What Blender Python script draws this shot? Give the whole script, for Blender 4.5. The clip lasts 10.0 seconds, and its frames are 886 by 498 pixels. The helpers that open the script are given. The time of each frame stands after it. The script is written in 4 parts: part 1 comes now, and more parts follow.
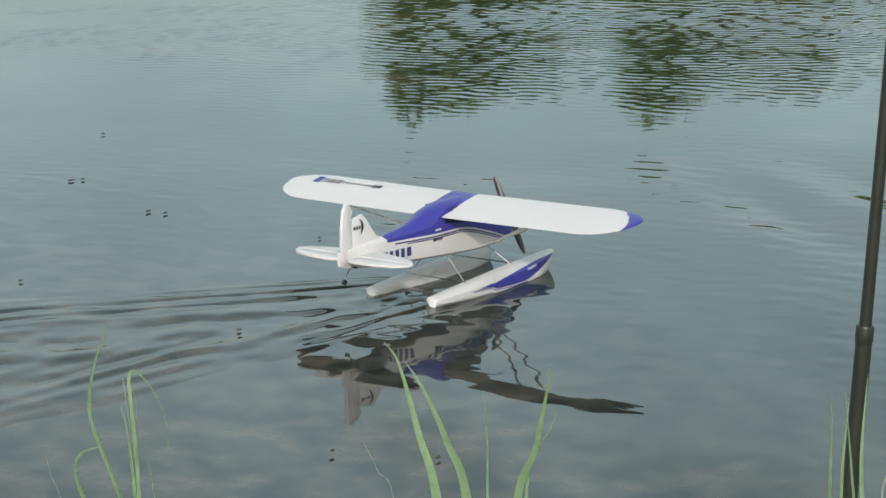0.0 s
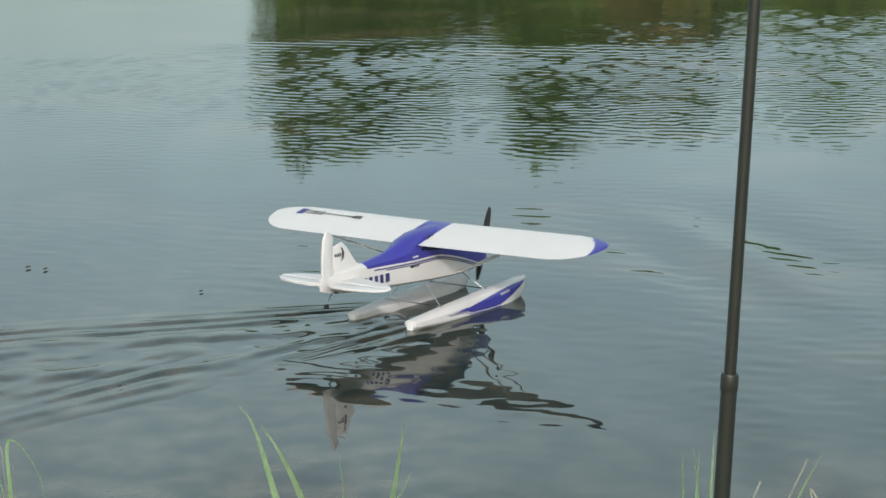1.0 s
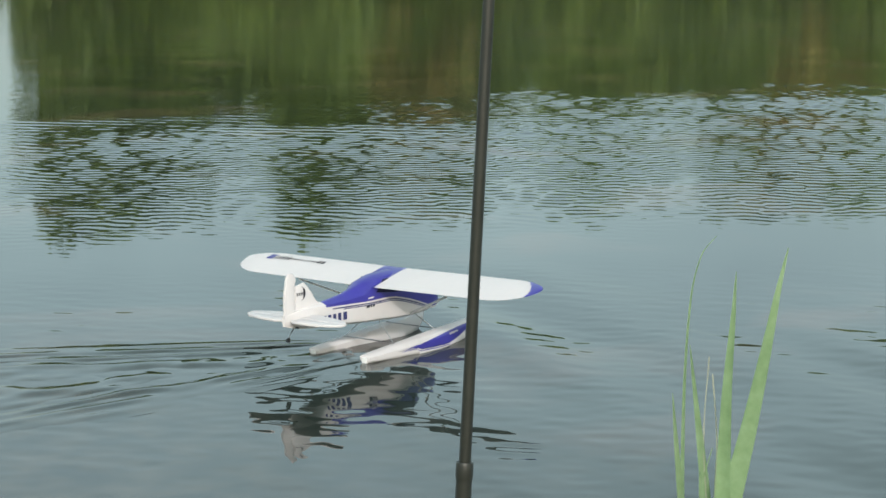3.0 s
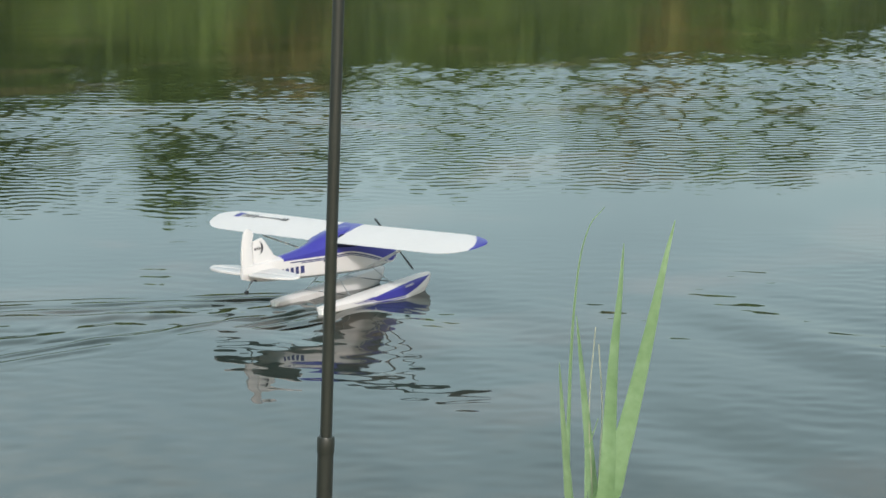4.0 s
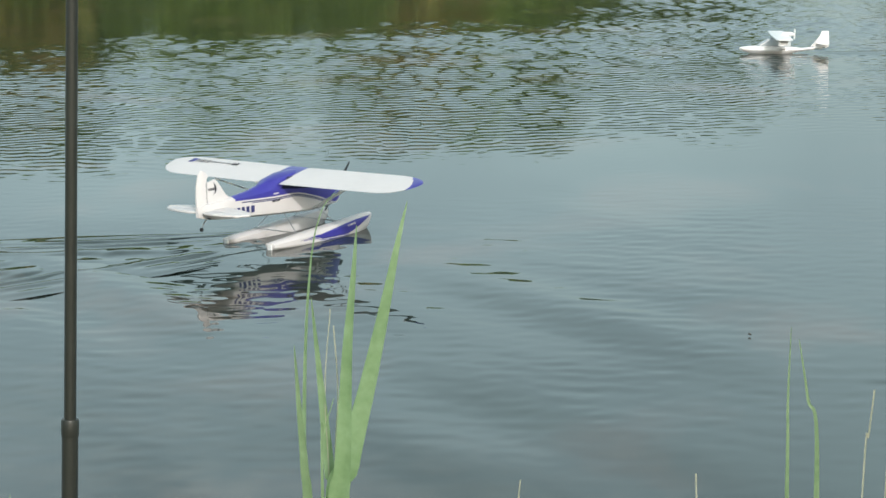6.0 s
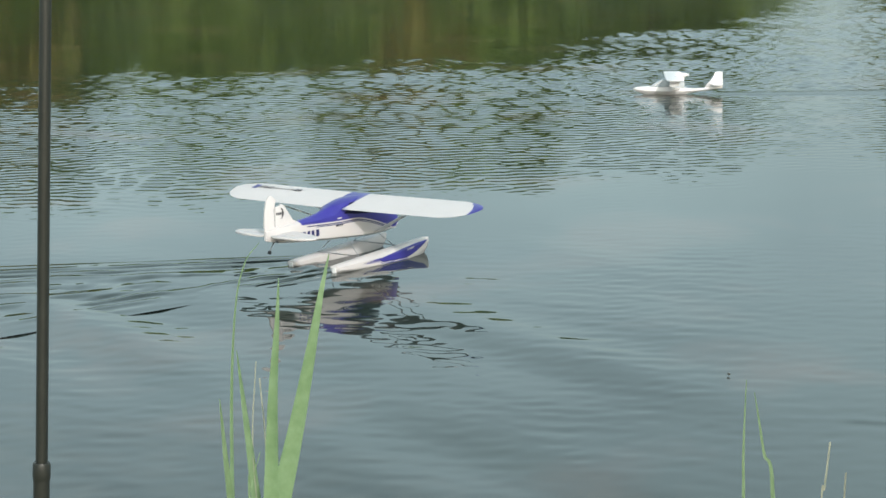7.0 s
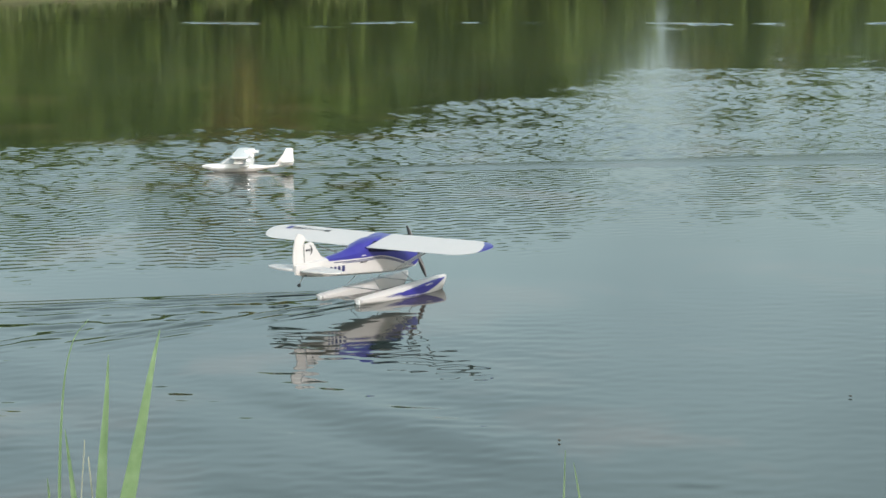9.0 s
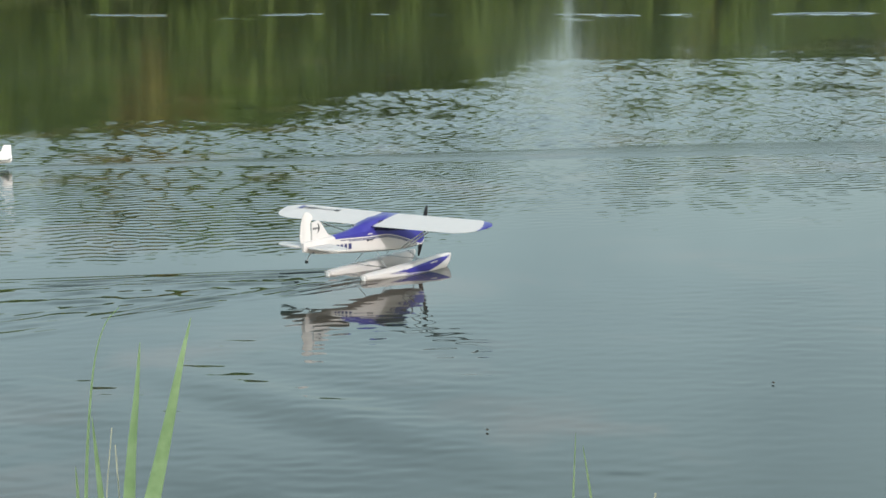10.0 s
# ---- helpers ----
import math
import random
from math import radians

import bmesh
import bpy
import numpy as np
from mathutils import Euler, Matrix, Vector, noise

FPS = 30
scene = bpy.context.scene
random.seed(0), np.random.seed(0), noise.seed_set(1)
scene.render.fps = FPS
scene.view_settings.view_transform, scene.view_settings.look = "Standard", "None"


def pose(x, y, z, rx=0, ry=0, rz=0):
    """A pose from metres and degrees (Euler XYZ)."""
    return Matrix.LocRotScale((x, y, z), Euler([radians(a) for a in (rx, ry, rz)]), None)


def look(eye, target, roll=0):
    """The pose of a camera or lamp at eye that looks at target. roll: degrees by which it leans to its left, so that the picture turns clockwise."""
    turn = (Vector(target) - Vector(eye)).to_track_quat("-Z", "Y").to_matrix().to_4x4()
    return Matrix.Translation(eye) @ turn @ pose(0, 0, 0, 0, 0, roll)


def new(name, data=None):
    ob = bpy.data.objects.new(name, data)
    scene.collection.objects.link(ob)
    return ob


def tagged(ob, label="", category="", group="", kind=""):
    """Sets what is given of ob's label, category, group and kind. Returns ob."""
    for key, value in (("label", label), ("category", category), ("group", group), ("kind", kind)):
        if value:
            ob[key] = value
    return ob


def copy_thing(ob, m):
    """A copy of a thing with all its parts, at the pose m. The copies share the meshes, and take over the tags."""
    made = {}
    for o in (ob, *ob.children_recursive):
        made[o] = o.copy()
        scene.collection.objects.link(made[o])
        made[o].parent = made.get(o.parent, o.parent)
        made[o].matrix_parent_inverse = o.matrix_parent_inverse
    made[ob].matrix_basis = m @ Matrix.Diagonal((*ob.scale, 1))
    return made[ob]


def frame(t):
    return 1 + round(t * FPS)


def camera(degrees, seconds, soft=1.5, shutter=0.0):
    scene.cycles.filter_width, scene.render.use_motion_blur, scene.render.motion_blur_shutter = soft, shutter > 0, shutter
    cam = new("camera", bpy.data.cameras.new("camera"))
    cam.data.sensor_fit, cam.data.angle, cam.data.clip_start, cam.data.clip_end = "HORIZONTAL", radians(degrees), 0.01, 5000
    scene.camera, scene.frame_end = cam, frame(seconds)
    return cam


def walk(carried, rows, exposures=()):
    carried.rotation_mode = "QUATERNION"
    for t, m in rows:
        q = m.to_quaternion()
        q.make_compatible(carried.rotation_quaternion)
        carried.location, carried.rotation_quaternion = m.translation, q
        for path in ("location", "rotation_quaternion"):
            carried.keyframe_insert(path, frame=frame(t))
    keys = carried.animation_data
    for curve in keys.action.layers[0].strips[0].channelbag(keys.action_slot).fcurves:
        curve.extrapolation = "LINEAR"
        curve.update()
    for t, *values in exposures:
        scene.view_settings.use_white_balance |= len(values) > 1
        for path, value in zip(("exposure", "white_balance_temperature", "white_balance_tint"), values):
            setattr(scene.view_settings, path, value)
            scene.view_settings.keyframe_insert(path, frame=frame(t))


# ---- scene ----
# camera: seconds, x, z, pan, tilt, roll; the operator stands on the bank and pans after the seaplane
cam = camera(25.25, 10.0, soft=1.6, shutter=0.1)
CAM = [
    (0.0, -0.108, 1.514, 24.76, -13.07, -0.75),
    (0.5, -0.089, 1.528, 23.59, -12.51, -0.95),
    (1.0, -0.069, 1.534, 21.54, -11.82, -1.12),
    (1.5, -0.052, 1.537, 18.48, -13.38, 0.19),
    (2.0, -0.044, 1.549, 18.61, -11.91, -0.23),
    (2.5, -0.024, 1.557, 16.24, -9.31, -0.69),
    (3.0, -0.016, 1.560, 14.71, -9.69, -0.29),
    (3.2, -0.011, 1.559, 13.42, -9.85, -0.24),
    (4.3, 0.004, 1.564, 9.65, -10.62, -0.97),
    (4.5, 0.005, 1.565, 8.81, -10.12, -0.90),
    (5.0, 0.010, 1.566, 9.19, -10.62, -0.81),
    (5.5, 0.022, 1.567, 6.03, -11.67, -0.53),
    (5.7, 0.026, 1.569, 4.18, -11.74, -0.42),
    (6.8, 0.051, 1.578, 3.76, -10.41, -0.92),
    (7.0, 0.052, 1.583, 3.44, -10.45, -0.55),
    (7.5, 0.061, 1.588, 3.39, -10.19, -0.34),
    (8.0, 0.064, 1.585, 3.09, -10.20, -0.51),
    (8.5, 0.065, 1.583, 1.34, -8.91, -0.28),
    (9.0, 0.062, 1.587, -1.47, -8.52, -0.30),
    (9.5, 0.038, 1.584, -3.07, -9.65, 0.10),
    (10.0, 0.000, 1.583, -4.16, -8.77, -0.32),
]
walk(cam, [(t, pose(x, 0, z, 90 + tilt, 0, pan) @ pose(0, 0, 0, 0, 0, roll)) for t, x, z, pan, tilt, roll in CAM],
     exposures=((0.0, 0.5), (2.0, 0.58), (4.5, 0.68), (8.0, 0.63), (10.0, 0.59)))

# ---- light: hazy bright sky and a high sun behind the operator's right shoulder ----
SUN_EL, SUN_AZ = 28.0, 161.0  # azimuth clockwise from +y
world = bpy.data.worlds.new("sky")
scene.world = world
world.use_nodes = True
wn = world.node_tree
sky = wn.nodes.new("ShaderNodeTexSky")
sky.sky_type, sky.sun_disc = "NISHITA", False
sky.sun_elevation, sky.sun_rotation = radians(SUN_EL), radians(SUN_AZ)
sky.air_density, sky.dust_density, sky.ozone_density = 1.0, 4.0, 1.0
# a milky veil of thin cloud, brightest half-way up
co = wn.nodes.new("ShaderNodeTexCoord")
sep = wn.nodes.new("ShaderNodeSeparateXYZ")
wn.links.new(co.outputs["Generated"], sep.inputs[0])
rise = wn.nodes.new("ShaderNodeMapRange")
rise.inputs["From Min"].default_value, rise.inputs["From Max"].default_value = 0.0, 0.30
rise.inputs["To Min"].default_value, rise.inputs["To Max"].default_value = 2.2, 6.3
wn.links.new(sep.outputs["Z"], rise.inputs["Value"])
veil = wn.nodes.new("ShaderNodeVectorMath")
veil.operation = "SCALE"
veil.inputs[0].default_value = (0.768, 1.0, 0.958)
cloud = wn.nodes.new("ShaderNodeTexNoise")  # soft lighter and darker cloud
cloud.inputs["Scale"].default_value, cloud.inputs["Detail"].default_value = 7.0, 5.0
wn.links.new(co.outputs["Generated"], cloud.inputs["Vector"])
soft = wn.nodes.new("ShaderNodeMapRange")
soft.inputs["From Min"].default_value, soft.inputs["From Max"].default_value = 0.3, 0.7
soft.inputs["To Min"].default_value, soft.inputs["To Max"].default_value = 0.84, 1.16
wn.links.new(cloud.outputs["Fac"], soft.inputs["Value"])
both = wn.nodes.new("ShaderNodeMath")
both.operation = "MULTIPLY"
wn.links.new(rise.outputs[0], both.inputs[0])
wn.links.new(soft.outputs[0], both.inputs[1])
thin = wn.nodes.new("ShaderNodeMapRange")  # the veil thins out overhead
thin.inputs["From Min"].default_value, thin.inputs["From Max"].default_value = 0.32, 0.95
thin.inputs["To Min"].default_value, thin.inputs["To Max"].default_value = 1.0, 0.38
wn.links.new(sep.outputs["Z"], thin.inputs["Value"])
over = wn.nodes.new("ShaderNodeMath")
over.operation = "MULTIPLY"
wn.links.new(both.outputs[0], over.inputs[0])
wn.links.new(thin.outputs[0], over.inputs[1])
wn.links.new(over.outputs[0], veil.inputs["Scale"])
haze = wn.nodes.new("ShaderNodeMix")
haze.data_type = "RGBA"
haze.inputs["Factor"].default_value = 0.6
wn.links.new(sky.outputs[0], haze.inputs["A"])
wn.links.new(veil.outputs[0], haze.inputs["B"])
wn.links.new(haze.outputs["Result"], wn.nodes["Background"].inputs[0])
wn.nodes["Background"].inputs[1].default_value = 0.15
sun = new("sun", bpy.data.lights.new("sun", "SUN"))
sun.data.energy, sun.data.angle, sun.data.color = 1.6, radians(3.0), (1.0, 0.975, 0.95)
sun.matrix_world = look((40 * math.sin(radians(SUN_AZ)), 40 * math.cos(radians(SUN_AZ)), 40 * math.tan(radians(SUN_EL))), (0, 0, 0))


# ---- materials ----
def material(name, colour, rough=0.5, metal=0.0, vary=0.15, scale=8.0, bump=0.0, bump_scale=60.0, colour2=None, spec=0.5, each=0.0, through_light=0.0):
    """Principled material with two scales of noise in its colour, and fine relief."""
    m = bpy.data.materials.new(name)
    m.use_nodes = True
    nt = m.node_tree
    b = nt.nodes["Principled BSDF"]
    b.inputs["Roughness"].default_value = rough
    b.inputs["Metallic"].default_value = metal
    b.inputs["Specular IOR Level"].default_value = spec
    co = nt.nodes.new("ShaderNodeTexCoord")
    n1 = nt.nodes.new("ShaderNodeTexNoise")
    n1.inputs["Scale"].default_value, n1.inputs["Detail"].default_value = scale, 4.0
    n2 = nt.nodes.new("ShaderNodeTexNoise")
    n2.inputs["Scale"].default_value, n2.inputs["Detail"].default_value = scale * 9, 3.0
    for n in (n1, n2):
        nt.links.new(co.outputs["Object"], n.inputs["Vector"])
    mix = nt.nodes.new("ShaderNodeMath")
    mix.operation = "MULTIPLY_ADD"
    mix.inputs[1].default_value = 0.4
    nt.links.new(n2.outputs["Fac"], mix.inputs[0])
    half = nt.nodes.new("ShaderNodeMath")
    half.operation, half.inputs[1].default_value = "MULTIPLY", 0.6
    nt.links.new(n1.outputs["Fac"], half.inputs[0])
    nt.links.new(half.outputs[0], mix.inputs[2])
    ramp = nt.nodes.new("ShaderNodeValToRGB")
    lo = [c * (1 - vary) for c in colour]
    hi = list(colour2) if colour2 else [min(1, c * (1 + vary)) for c in colour]
    ramp.color_ramp.elements[0].position, ramp.color_ramp.elements[0].color = 0.3, (*lo, 1)
    ramp.color_ramp.elements[1].position, ramp.color_ramp.elements[1].color = 0.7, (*hi, 1)
    nt.links.new(mix.outputs[0], ramp.inputs[0])
    out = ramp.outputs[0]
    if each:
        info = nt.nodes.new("ShaderNodeObjectInfo")
        hsv = nt.nodes.new("ShaderNodeHueSaturation")
        rng = nt.nodes.new("ShaderNodeMapRange")
        rng.inputs["To Min"].default_value, rng.inputs["To Max"].default_value = 1 - each, 1 + each
        nt.links.new(info.outputs["Random"], rng.inputs["Value"])
        nt.links.new(rng.outputs[0], hsv.inputs["Value"])
        nt.links.new(out, hsv.inputs["Color"])
        out = hsv.outputs[0]
    nt.links.new(out, b.inputs["Base Color"])
    if bump:
        n3 = nt.nodes.new("ShaderNodeTexNoise")
        n3.inputs["Scale"].default_value = bump_scale
        nt.links.new(co.outputs["Object"], n3.inputs["Vector"])
        bp = nt.nodes.new("ShaderNodeBump")
        bp.inputs["Strength"].default_value, bp.inputs["Distance"].default_value = bump, 0.01
        nt.links.new(n3.outputs["Fac"], bp.inputs["Height"])
        nt.links.new(bp.outputs[0], b.inputs["Normal"])
    if through_light:
        tr = nt.nodes.new("ShaderNodeBsdfTranslucent")
        nt.links.new(out, tr.inputs["Color"])
        ms = nt.nodes.new("ShaderNodeMixShader")
        ms.inputs[0].default_value = through_light
        nt.links.new(b.outputs[0], ms.inputs[1])
        nt.links.new(tr.outputs[0], ms.inputs[2])
        nt.links.new(ms.outputs[0], nt.nodes["Material Output"].inputs[0])
    return m


def water_material(name, gloss):
    m = bpy.data.materials.new(name)
    m.use_nodes = True
    nt = m.node_tree
    b = nt.nodes["Principled BSDF"]
    b.inputs["IOR"].default_value = 1.333
    co = nt.nodes.new("ShaderNodeNewGeometry")
    # silt: greenish deep water, browner and mottled over the shallows
    n1 = nt.nodes.new("ShaderNodeTexNoise")
    n1.inputs["Scale"].default_value, n1.inputs["Detail"].default_value, n1.inputs["Distortion"].default_value = 0.9, 6.0, 0.6
    n2 = nt.nodes.new("ShaderNodeTexNoise")
    n2.inputs["Scale"].default_value, n2.inputs["Detail"].default_value = 8.0, 7.0
    for n in (n1, n2):
        nt.links.new(co.outputs["Position"], n.inputs["Vector"])
    deep = nt.nodes.new("ShaderNodeValToRGB")
    deep.color_ramp.elements[0].position, deep.color_ramp.elements[0].color = 0.35, (0.015, 0.024, 0.019, 1)
    deep.color_ramp.elements[1].position, deep.color_ramp.elements[1].color = 0.54, (0.022, 0.033, 0.028, 1)
    pale = deep.color_ramp.elements.new(0.66)  # clouds of silt
    pale.color = (0.070, 0.054, 0.042, 1)
    nt.links.new(n1.outputs["Fac"], deep.inputs[0])
    shoal = nt.nodes.new("ShaderNodeValToRGB")
    shoal.color_ramp.elements[0].position, shoal.color_ramp.elements[0].color = 0.38, (0.014, 0.017, 0.016, 1)
    shoal.color_ramp.elements[1].position, shoal.color_ramp.elements[1].color = 0.66, (0.092, 0.076, 0.058, 1)
    nt.links.new(n2.outputs["Fac"], shoal.inputs[0])
    xyz = nt.nodes.new("ShaderNodeSeparateXYZ")
    nt.links.new(co.outputs["Position"], xyz.inputs[0])
    depth = nt.nodes.new("ShaderNodeMath")  # the bed falls away from the bank
    depth.operation, depth.inputs[1].default_value = "MULTIPLY_ADD", 0.55
    nt.links.new(xyz.outputs["X"], depth.inputs[0])
    nt.links.new(xyz.outputs["Y"], depth.inputs[2])
    wob = nt.nodes.new("ShaderNodeMath")
    wob.operation, wob.inputs[1].default_value = "MULTIPLY_ADD", -3.0
    nt.links.new(n1.outputs["Fac"], wob.inputs[0])
    nt.links.new(depth.outputs[0], wob.inputs[2])
    rng = nt.nodes.new("ShaderNodeMapRange")
    rng.inputs["From Min"].default_value, rng.inputs["From Max"].default_value = 0.9, 3.8
    nt.links.new(wob.outputs[0], rng.inputs["Value"])
    mx = nt.nodes.new("ShaderNodeMix")
    mx.data_type = "RGBA"
    nt.links.new(rng.outputs[0], mx.inputs["Factor"])
    nt.links.new(shoal.outputs[0], mx.inputs["A"])
    nt.links.new(deep.outputs[0], mx.inputs["B"])
    nt.links.new(mx.outputs["Result"], b.inputs["Base Color"])
    # capillary ripples too fine for the mesh
    flat = nt.nodes.new("ShaderNodeMapping")
    flat.inputs["Scale"].default_value = (0.55, 1.0, 1.0)
    nt.links.new(co.outputs["Position"], flat.inputs["Vector"])
    n3 = nt.nodes.new("ShaderNodeTexNoise")
    n3.inputs["Scale"].default_value, n3.inputs["Detail"].default_value = 20.0, 2.0
    nt.links.new(flat.outputs[0], n3.inputs["Vector"])
    shore = nt.nodes.new("ShaderNodeMath")  # the breeze reaches the open water only
    shore.operation, shore.inputs[1].default_value = "MULTIPLY_ADD", -0.29
    nt.links.new(xyz.outputs["X"], shore.inputs[0])
    nt.links.new(xyz.outputs["Y"], shore.inputs[2])
    near = nt.nodes.new("ShaderNodeMapRange")
    near.inputs["From Min"].default_value, near.inputs["From Max"].default_value = 9.4, 12.5
    near.inputs["To Min"].default_value, near.inputs["To Max"].default_value = 0.006, 0.05
    nt.links.new(shore.outputs[0], near.inputs["Value"])
    far = nt.nodes.new("ShaderNodeMapRange")
    far.inputs["From Min"].default_value, far.inputs["From Max"].default_value = 16.0, 25.0
    far.inputs["To Min"].default_value, far.inputs["To Max"].default_value = 1.0, 0.3
    nt.links.new(shore.outputs[0], far.inputs["Value"])
    rough = nt.nodes.new("ShaderNodeMath")
    rough.operation = "MULTIPLY"
    nt.links.new(near.outputs[0], rough.inputs[0])
    nt.links.new(far.outputs[0], rough.inputs[1])
    film = nt.nodes.new("ShaderNodeMapRange")  # cat's-paws too small to see blur the far reflections
    film.inputs["From Min"].default_value, film.inputs["From Max"].default_value = 15.0, 26.0
    film.inputs["To Min"].default_value, film.inputs["To Max"].default_value = gloss, gloss + 0.07
    nt.links.new(shore.outputs[0], film.inputs["Value"])
    nt.links.new(film.outputs[0], b.inputs["Roughness"])
    bp = nt.nodes.new("ShaderNodeBump")
    bp.inputs["Distance"].default_value = 0.02
    nt.links.new(rough.outputs[0], bp.inputs["Strength"])
    nt.links.new(n3.outputs["Fac"], bp.inputs["Height"])
    nt.links.new(bp.outputs[0], b.inputs["Normal"])
    return m


WATER = water_material("lake_water", 0.02)
CHURNED = water_material("churned_water", 0.22)
SOIL = material("bank_soil", (0.16, 0.12, 0.075), 0.95, vary=0.3, scale=1.5, bump=0.6, bump_scale=20, colour2=(0.12, 0.15, 0.05))
FOAM = material("white_foam", (0.60, 0.578, 0.578), 0.62, vary=0.03, scale=6, bump=0.05, bump_scale=400)
WHITE = material("white_gloss", (0.80, 0.785, 0.78), 0.35, vary=0.03, scale=8)
GREYFOAM = material("weathered_foam", (0.72, 0.73, 0.73), 0.5, vary=0.05, scale=7, bump=0.05, bump_scale=400)
BLUE = material("blue_film", (0.040, 0.036, 0.27), 0.3, vary=0.08, scale=9)
NAVY = material("navy_print", (0.03, 0.035, 0.13), 0.4, vary=0.1, scale=20)
INK = material("black_print", (0.03, 0.03, 0.04), 0.5, vary=0.1, scale=30)
BLACK = material("black_plastic", (0.02, 0.02, 0.022), 0.35, vary=0.2, scale=25)
STEEL = material("steel_wire", (0.45, 0.45, 0.46), 0.3, metal=1.0, vary=0.1, scale=40)
GLASS = material("tinted_canopy", (0.10, 0.13, 0.15), 0.1, vary=0.1, scale=8)
# window colour with the shade under the wing put into it
SHADED_CABIN = material("shaded_cabin_window", (0.016, 0.016, 0.055), 0.2, vary=0.1, scale=12)
CANOPY = material("pale_canopy", (0.40, 0.44, 0.46), 0.12, vary=0.1, scale=20)
CARBON = material("carbon_tube", (0.022, 0.024, 0.020), 0.38, vary=0.25, scale=14, bump=0.05, bump_scale=300)
REED = material("reed_leaf", (0.21, 0.34, 0.15), 0.5, vary=0.22, scale=14, colour2=(0.32, 0.45, 0.25), each=0.15, through_light=0.45)
STRAW = material("dry_stem", (0.40, 0.40, 0.30), 0.7, vary=0.2, scale=14, each=0.2, through_light=0.3)
BARK = material("bark", (0.10, 0.08, 0.06), 0.9, vary=0.3, scale=5, bump=0.5, bump_scale=25)
LEAF_DARK = material("dark_leaves", (0.13, 0.20, 0.038), 0.6, vary=0.35, scale=0.7, colour2=(0.19, 0.26, 0.052), each=0.25, through_light=0.3)
LEAF_MID = material("green_leaves", (0.145, 0.22, 0.038), 0.6, vary=0.3, scale=0.7, colour2=(0.21, 0.285, 0.056), each=0.25, through_light=0.3)
LEAF_GOLD = material("yellowish_leaves", (0.24, 0.215, 0.045), 0.6, vary=0.25, scale=0.7, colour2=(0.31, 0.27, 0.075), each=0.15, through_light=0.3)
SEDGE = material("shore_sedge", (0.10, 0.16, 0.035), 0.7, vary=0.35, scale=0.8, colour2=(0.19, 0.23, 0.075), through_light=0.3)
DEBRIS = material("wet_leaf_litter", (0.05, 0.04, 0.025), 0.6, vary=0.3, scale=30)


# ---- mesh helpers ----
def mesh_object(name, verts, faces, mat, parent=None, smooth=True, label=""):
    me = bpy.data.meshes.new(name)
    me.from_pydata([tuple(v) for v in verts], [], [tuple(f) for f in faces])
    for mm in (mat if isinstance(mat, (list, tuple)) else [mat]):
        me.materials.append(mm)
    if smooth:
        me.polygons.foreach_set("use_smooth", [True] * len(me.polygons))
    me.update()
    ob = new(name, me)
    if parent:
        ob.parent = parent
    if label:
        ob["label"] = label
    return ob


def part(name, bm, mat, parent, label="", smooth=True):
    me = bpy.data.meshes.new(name)
    bmesh.ops.recalc_face_normals(bm, faces=bm.faces)
    bm.to_mesh(me)
    bm.free()
    for mm in (mat if isinstance(mat, (list, tuple)) else [mat]):
        me.materials.append(mm)
    if smooth:
        me.polygons.foreach_set("use_smooth", [True] * len(me.polygons))
        me.set_sharp_from_angle(angle=radians(38))
    ob = new(name, me)
    ob.parent = parent
    if label:
        ob["label"] = label
    return ob


def loft(bm, rings, cap=True):
    """Skin a list of closed rings of equal length."""
    rows = [[bm.verts.new(p) for p in ring] for ring in rings]
    n = len(rows[0])
    for a, b in zip(rows, rows[1:]):
        for i in range(n):
            bm.faces.new((a[i], a[(i + 1) % n], b[(i + 1) % n], b[i]))
    if cap:
        bm.faces.new(rows[0][::-1])
        bm.faces.new(rows[-1])
    return rows


def tube(bm, pts, radius, n=8):
    """A round bar along pts; radius may be a number or one a point."""
    pts = [Vector(p) for p in pts]
    rads = radius if isinstance(radius, (list, tuple)) else [radius] * len(pts)
    rings = []
    for i, p in enumerate(pts):
        d = (pts[min(i + 1, len(pts) - 1)] - pts[max(i - 1, 0)]).normalized()
        a = d.orthogonal().normalized()
        b = d.cross(a)
        rings.append([p + (a * math.cos(k * math.tau / n) + b * math.sin(k * math.tau / n)) * rads[i] for k in range(n)])
    # keep the rings from twisting
    for i in range(1, len(rings)):
        best = min(range(n), key=lambda s: (rings[i][s] - rings[i - 1][0]).length)
        rings[i] = rings[i][best:] + rings[i][:best]
    loft(bm, rings)


def slab(bm, outline, thick, axis, at=0.0):
    """A flat panel: outline (pairs) given thickness across axis 0, 1 or 2, with rounded edges."""
    def put(p, h):
        q = list(p)
        q.insert(axis, at + h)
        return q
    cx = sum(p[0] for p in outline) / len(outline)
    cy = sum(p[1] for p in outline) / len(outline)
    def shrink(k):
        return [(p[0] + (cx - p[0]) * k, p[1] + (cy - p[1]) * k) for p in outline]
    rings = [[put(p, h * thick / 2) for p in shrink(k)] for k, h in ((0.06, -1), (0.015, -0.75), (0, 0), (0.015, 0.75), (0.06, 1))]
    loft(bm, rings)


def smooth_step(a, b, x):
    k = np.clip((x - a) / (b - a), 0, 1)
    return k * k * (3 - 2 * k)


# ---- ground: one sheet, with the lake's basin pressed into it ----
def far_shore(x):
    """The far shoreline's y: it runs away to the right."""
    return 84.0 + 1.15 * np.clip(x, -40, 22) + 1.8 * np.sin(x * 0.21 + 1.0) + 0.7 * np.sin(x * 0.73)


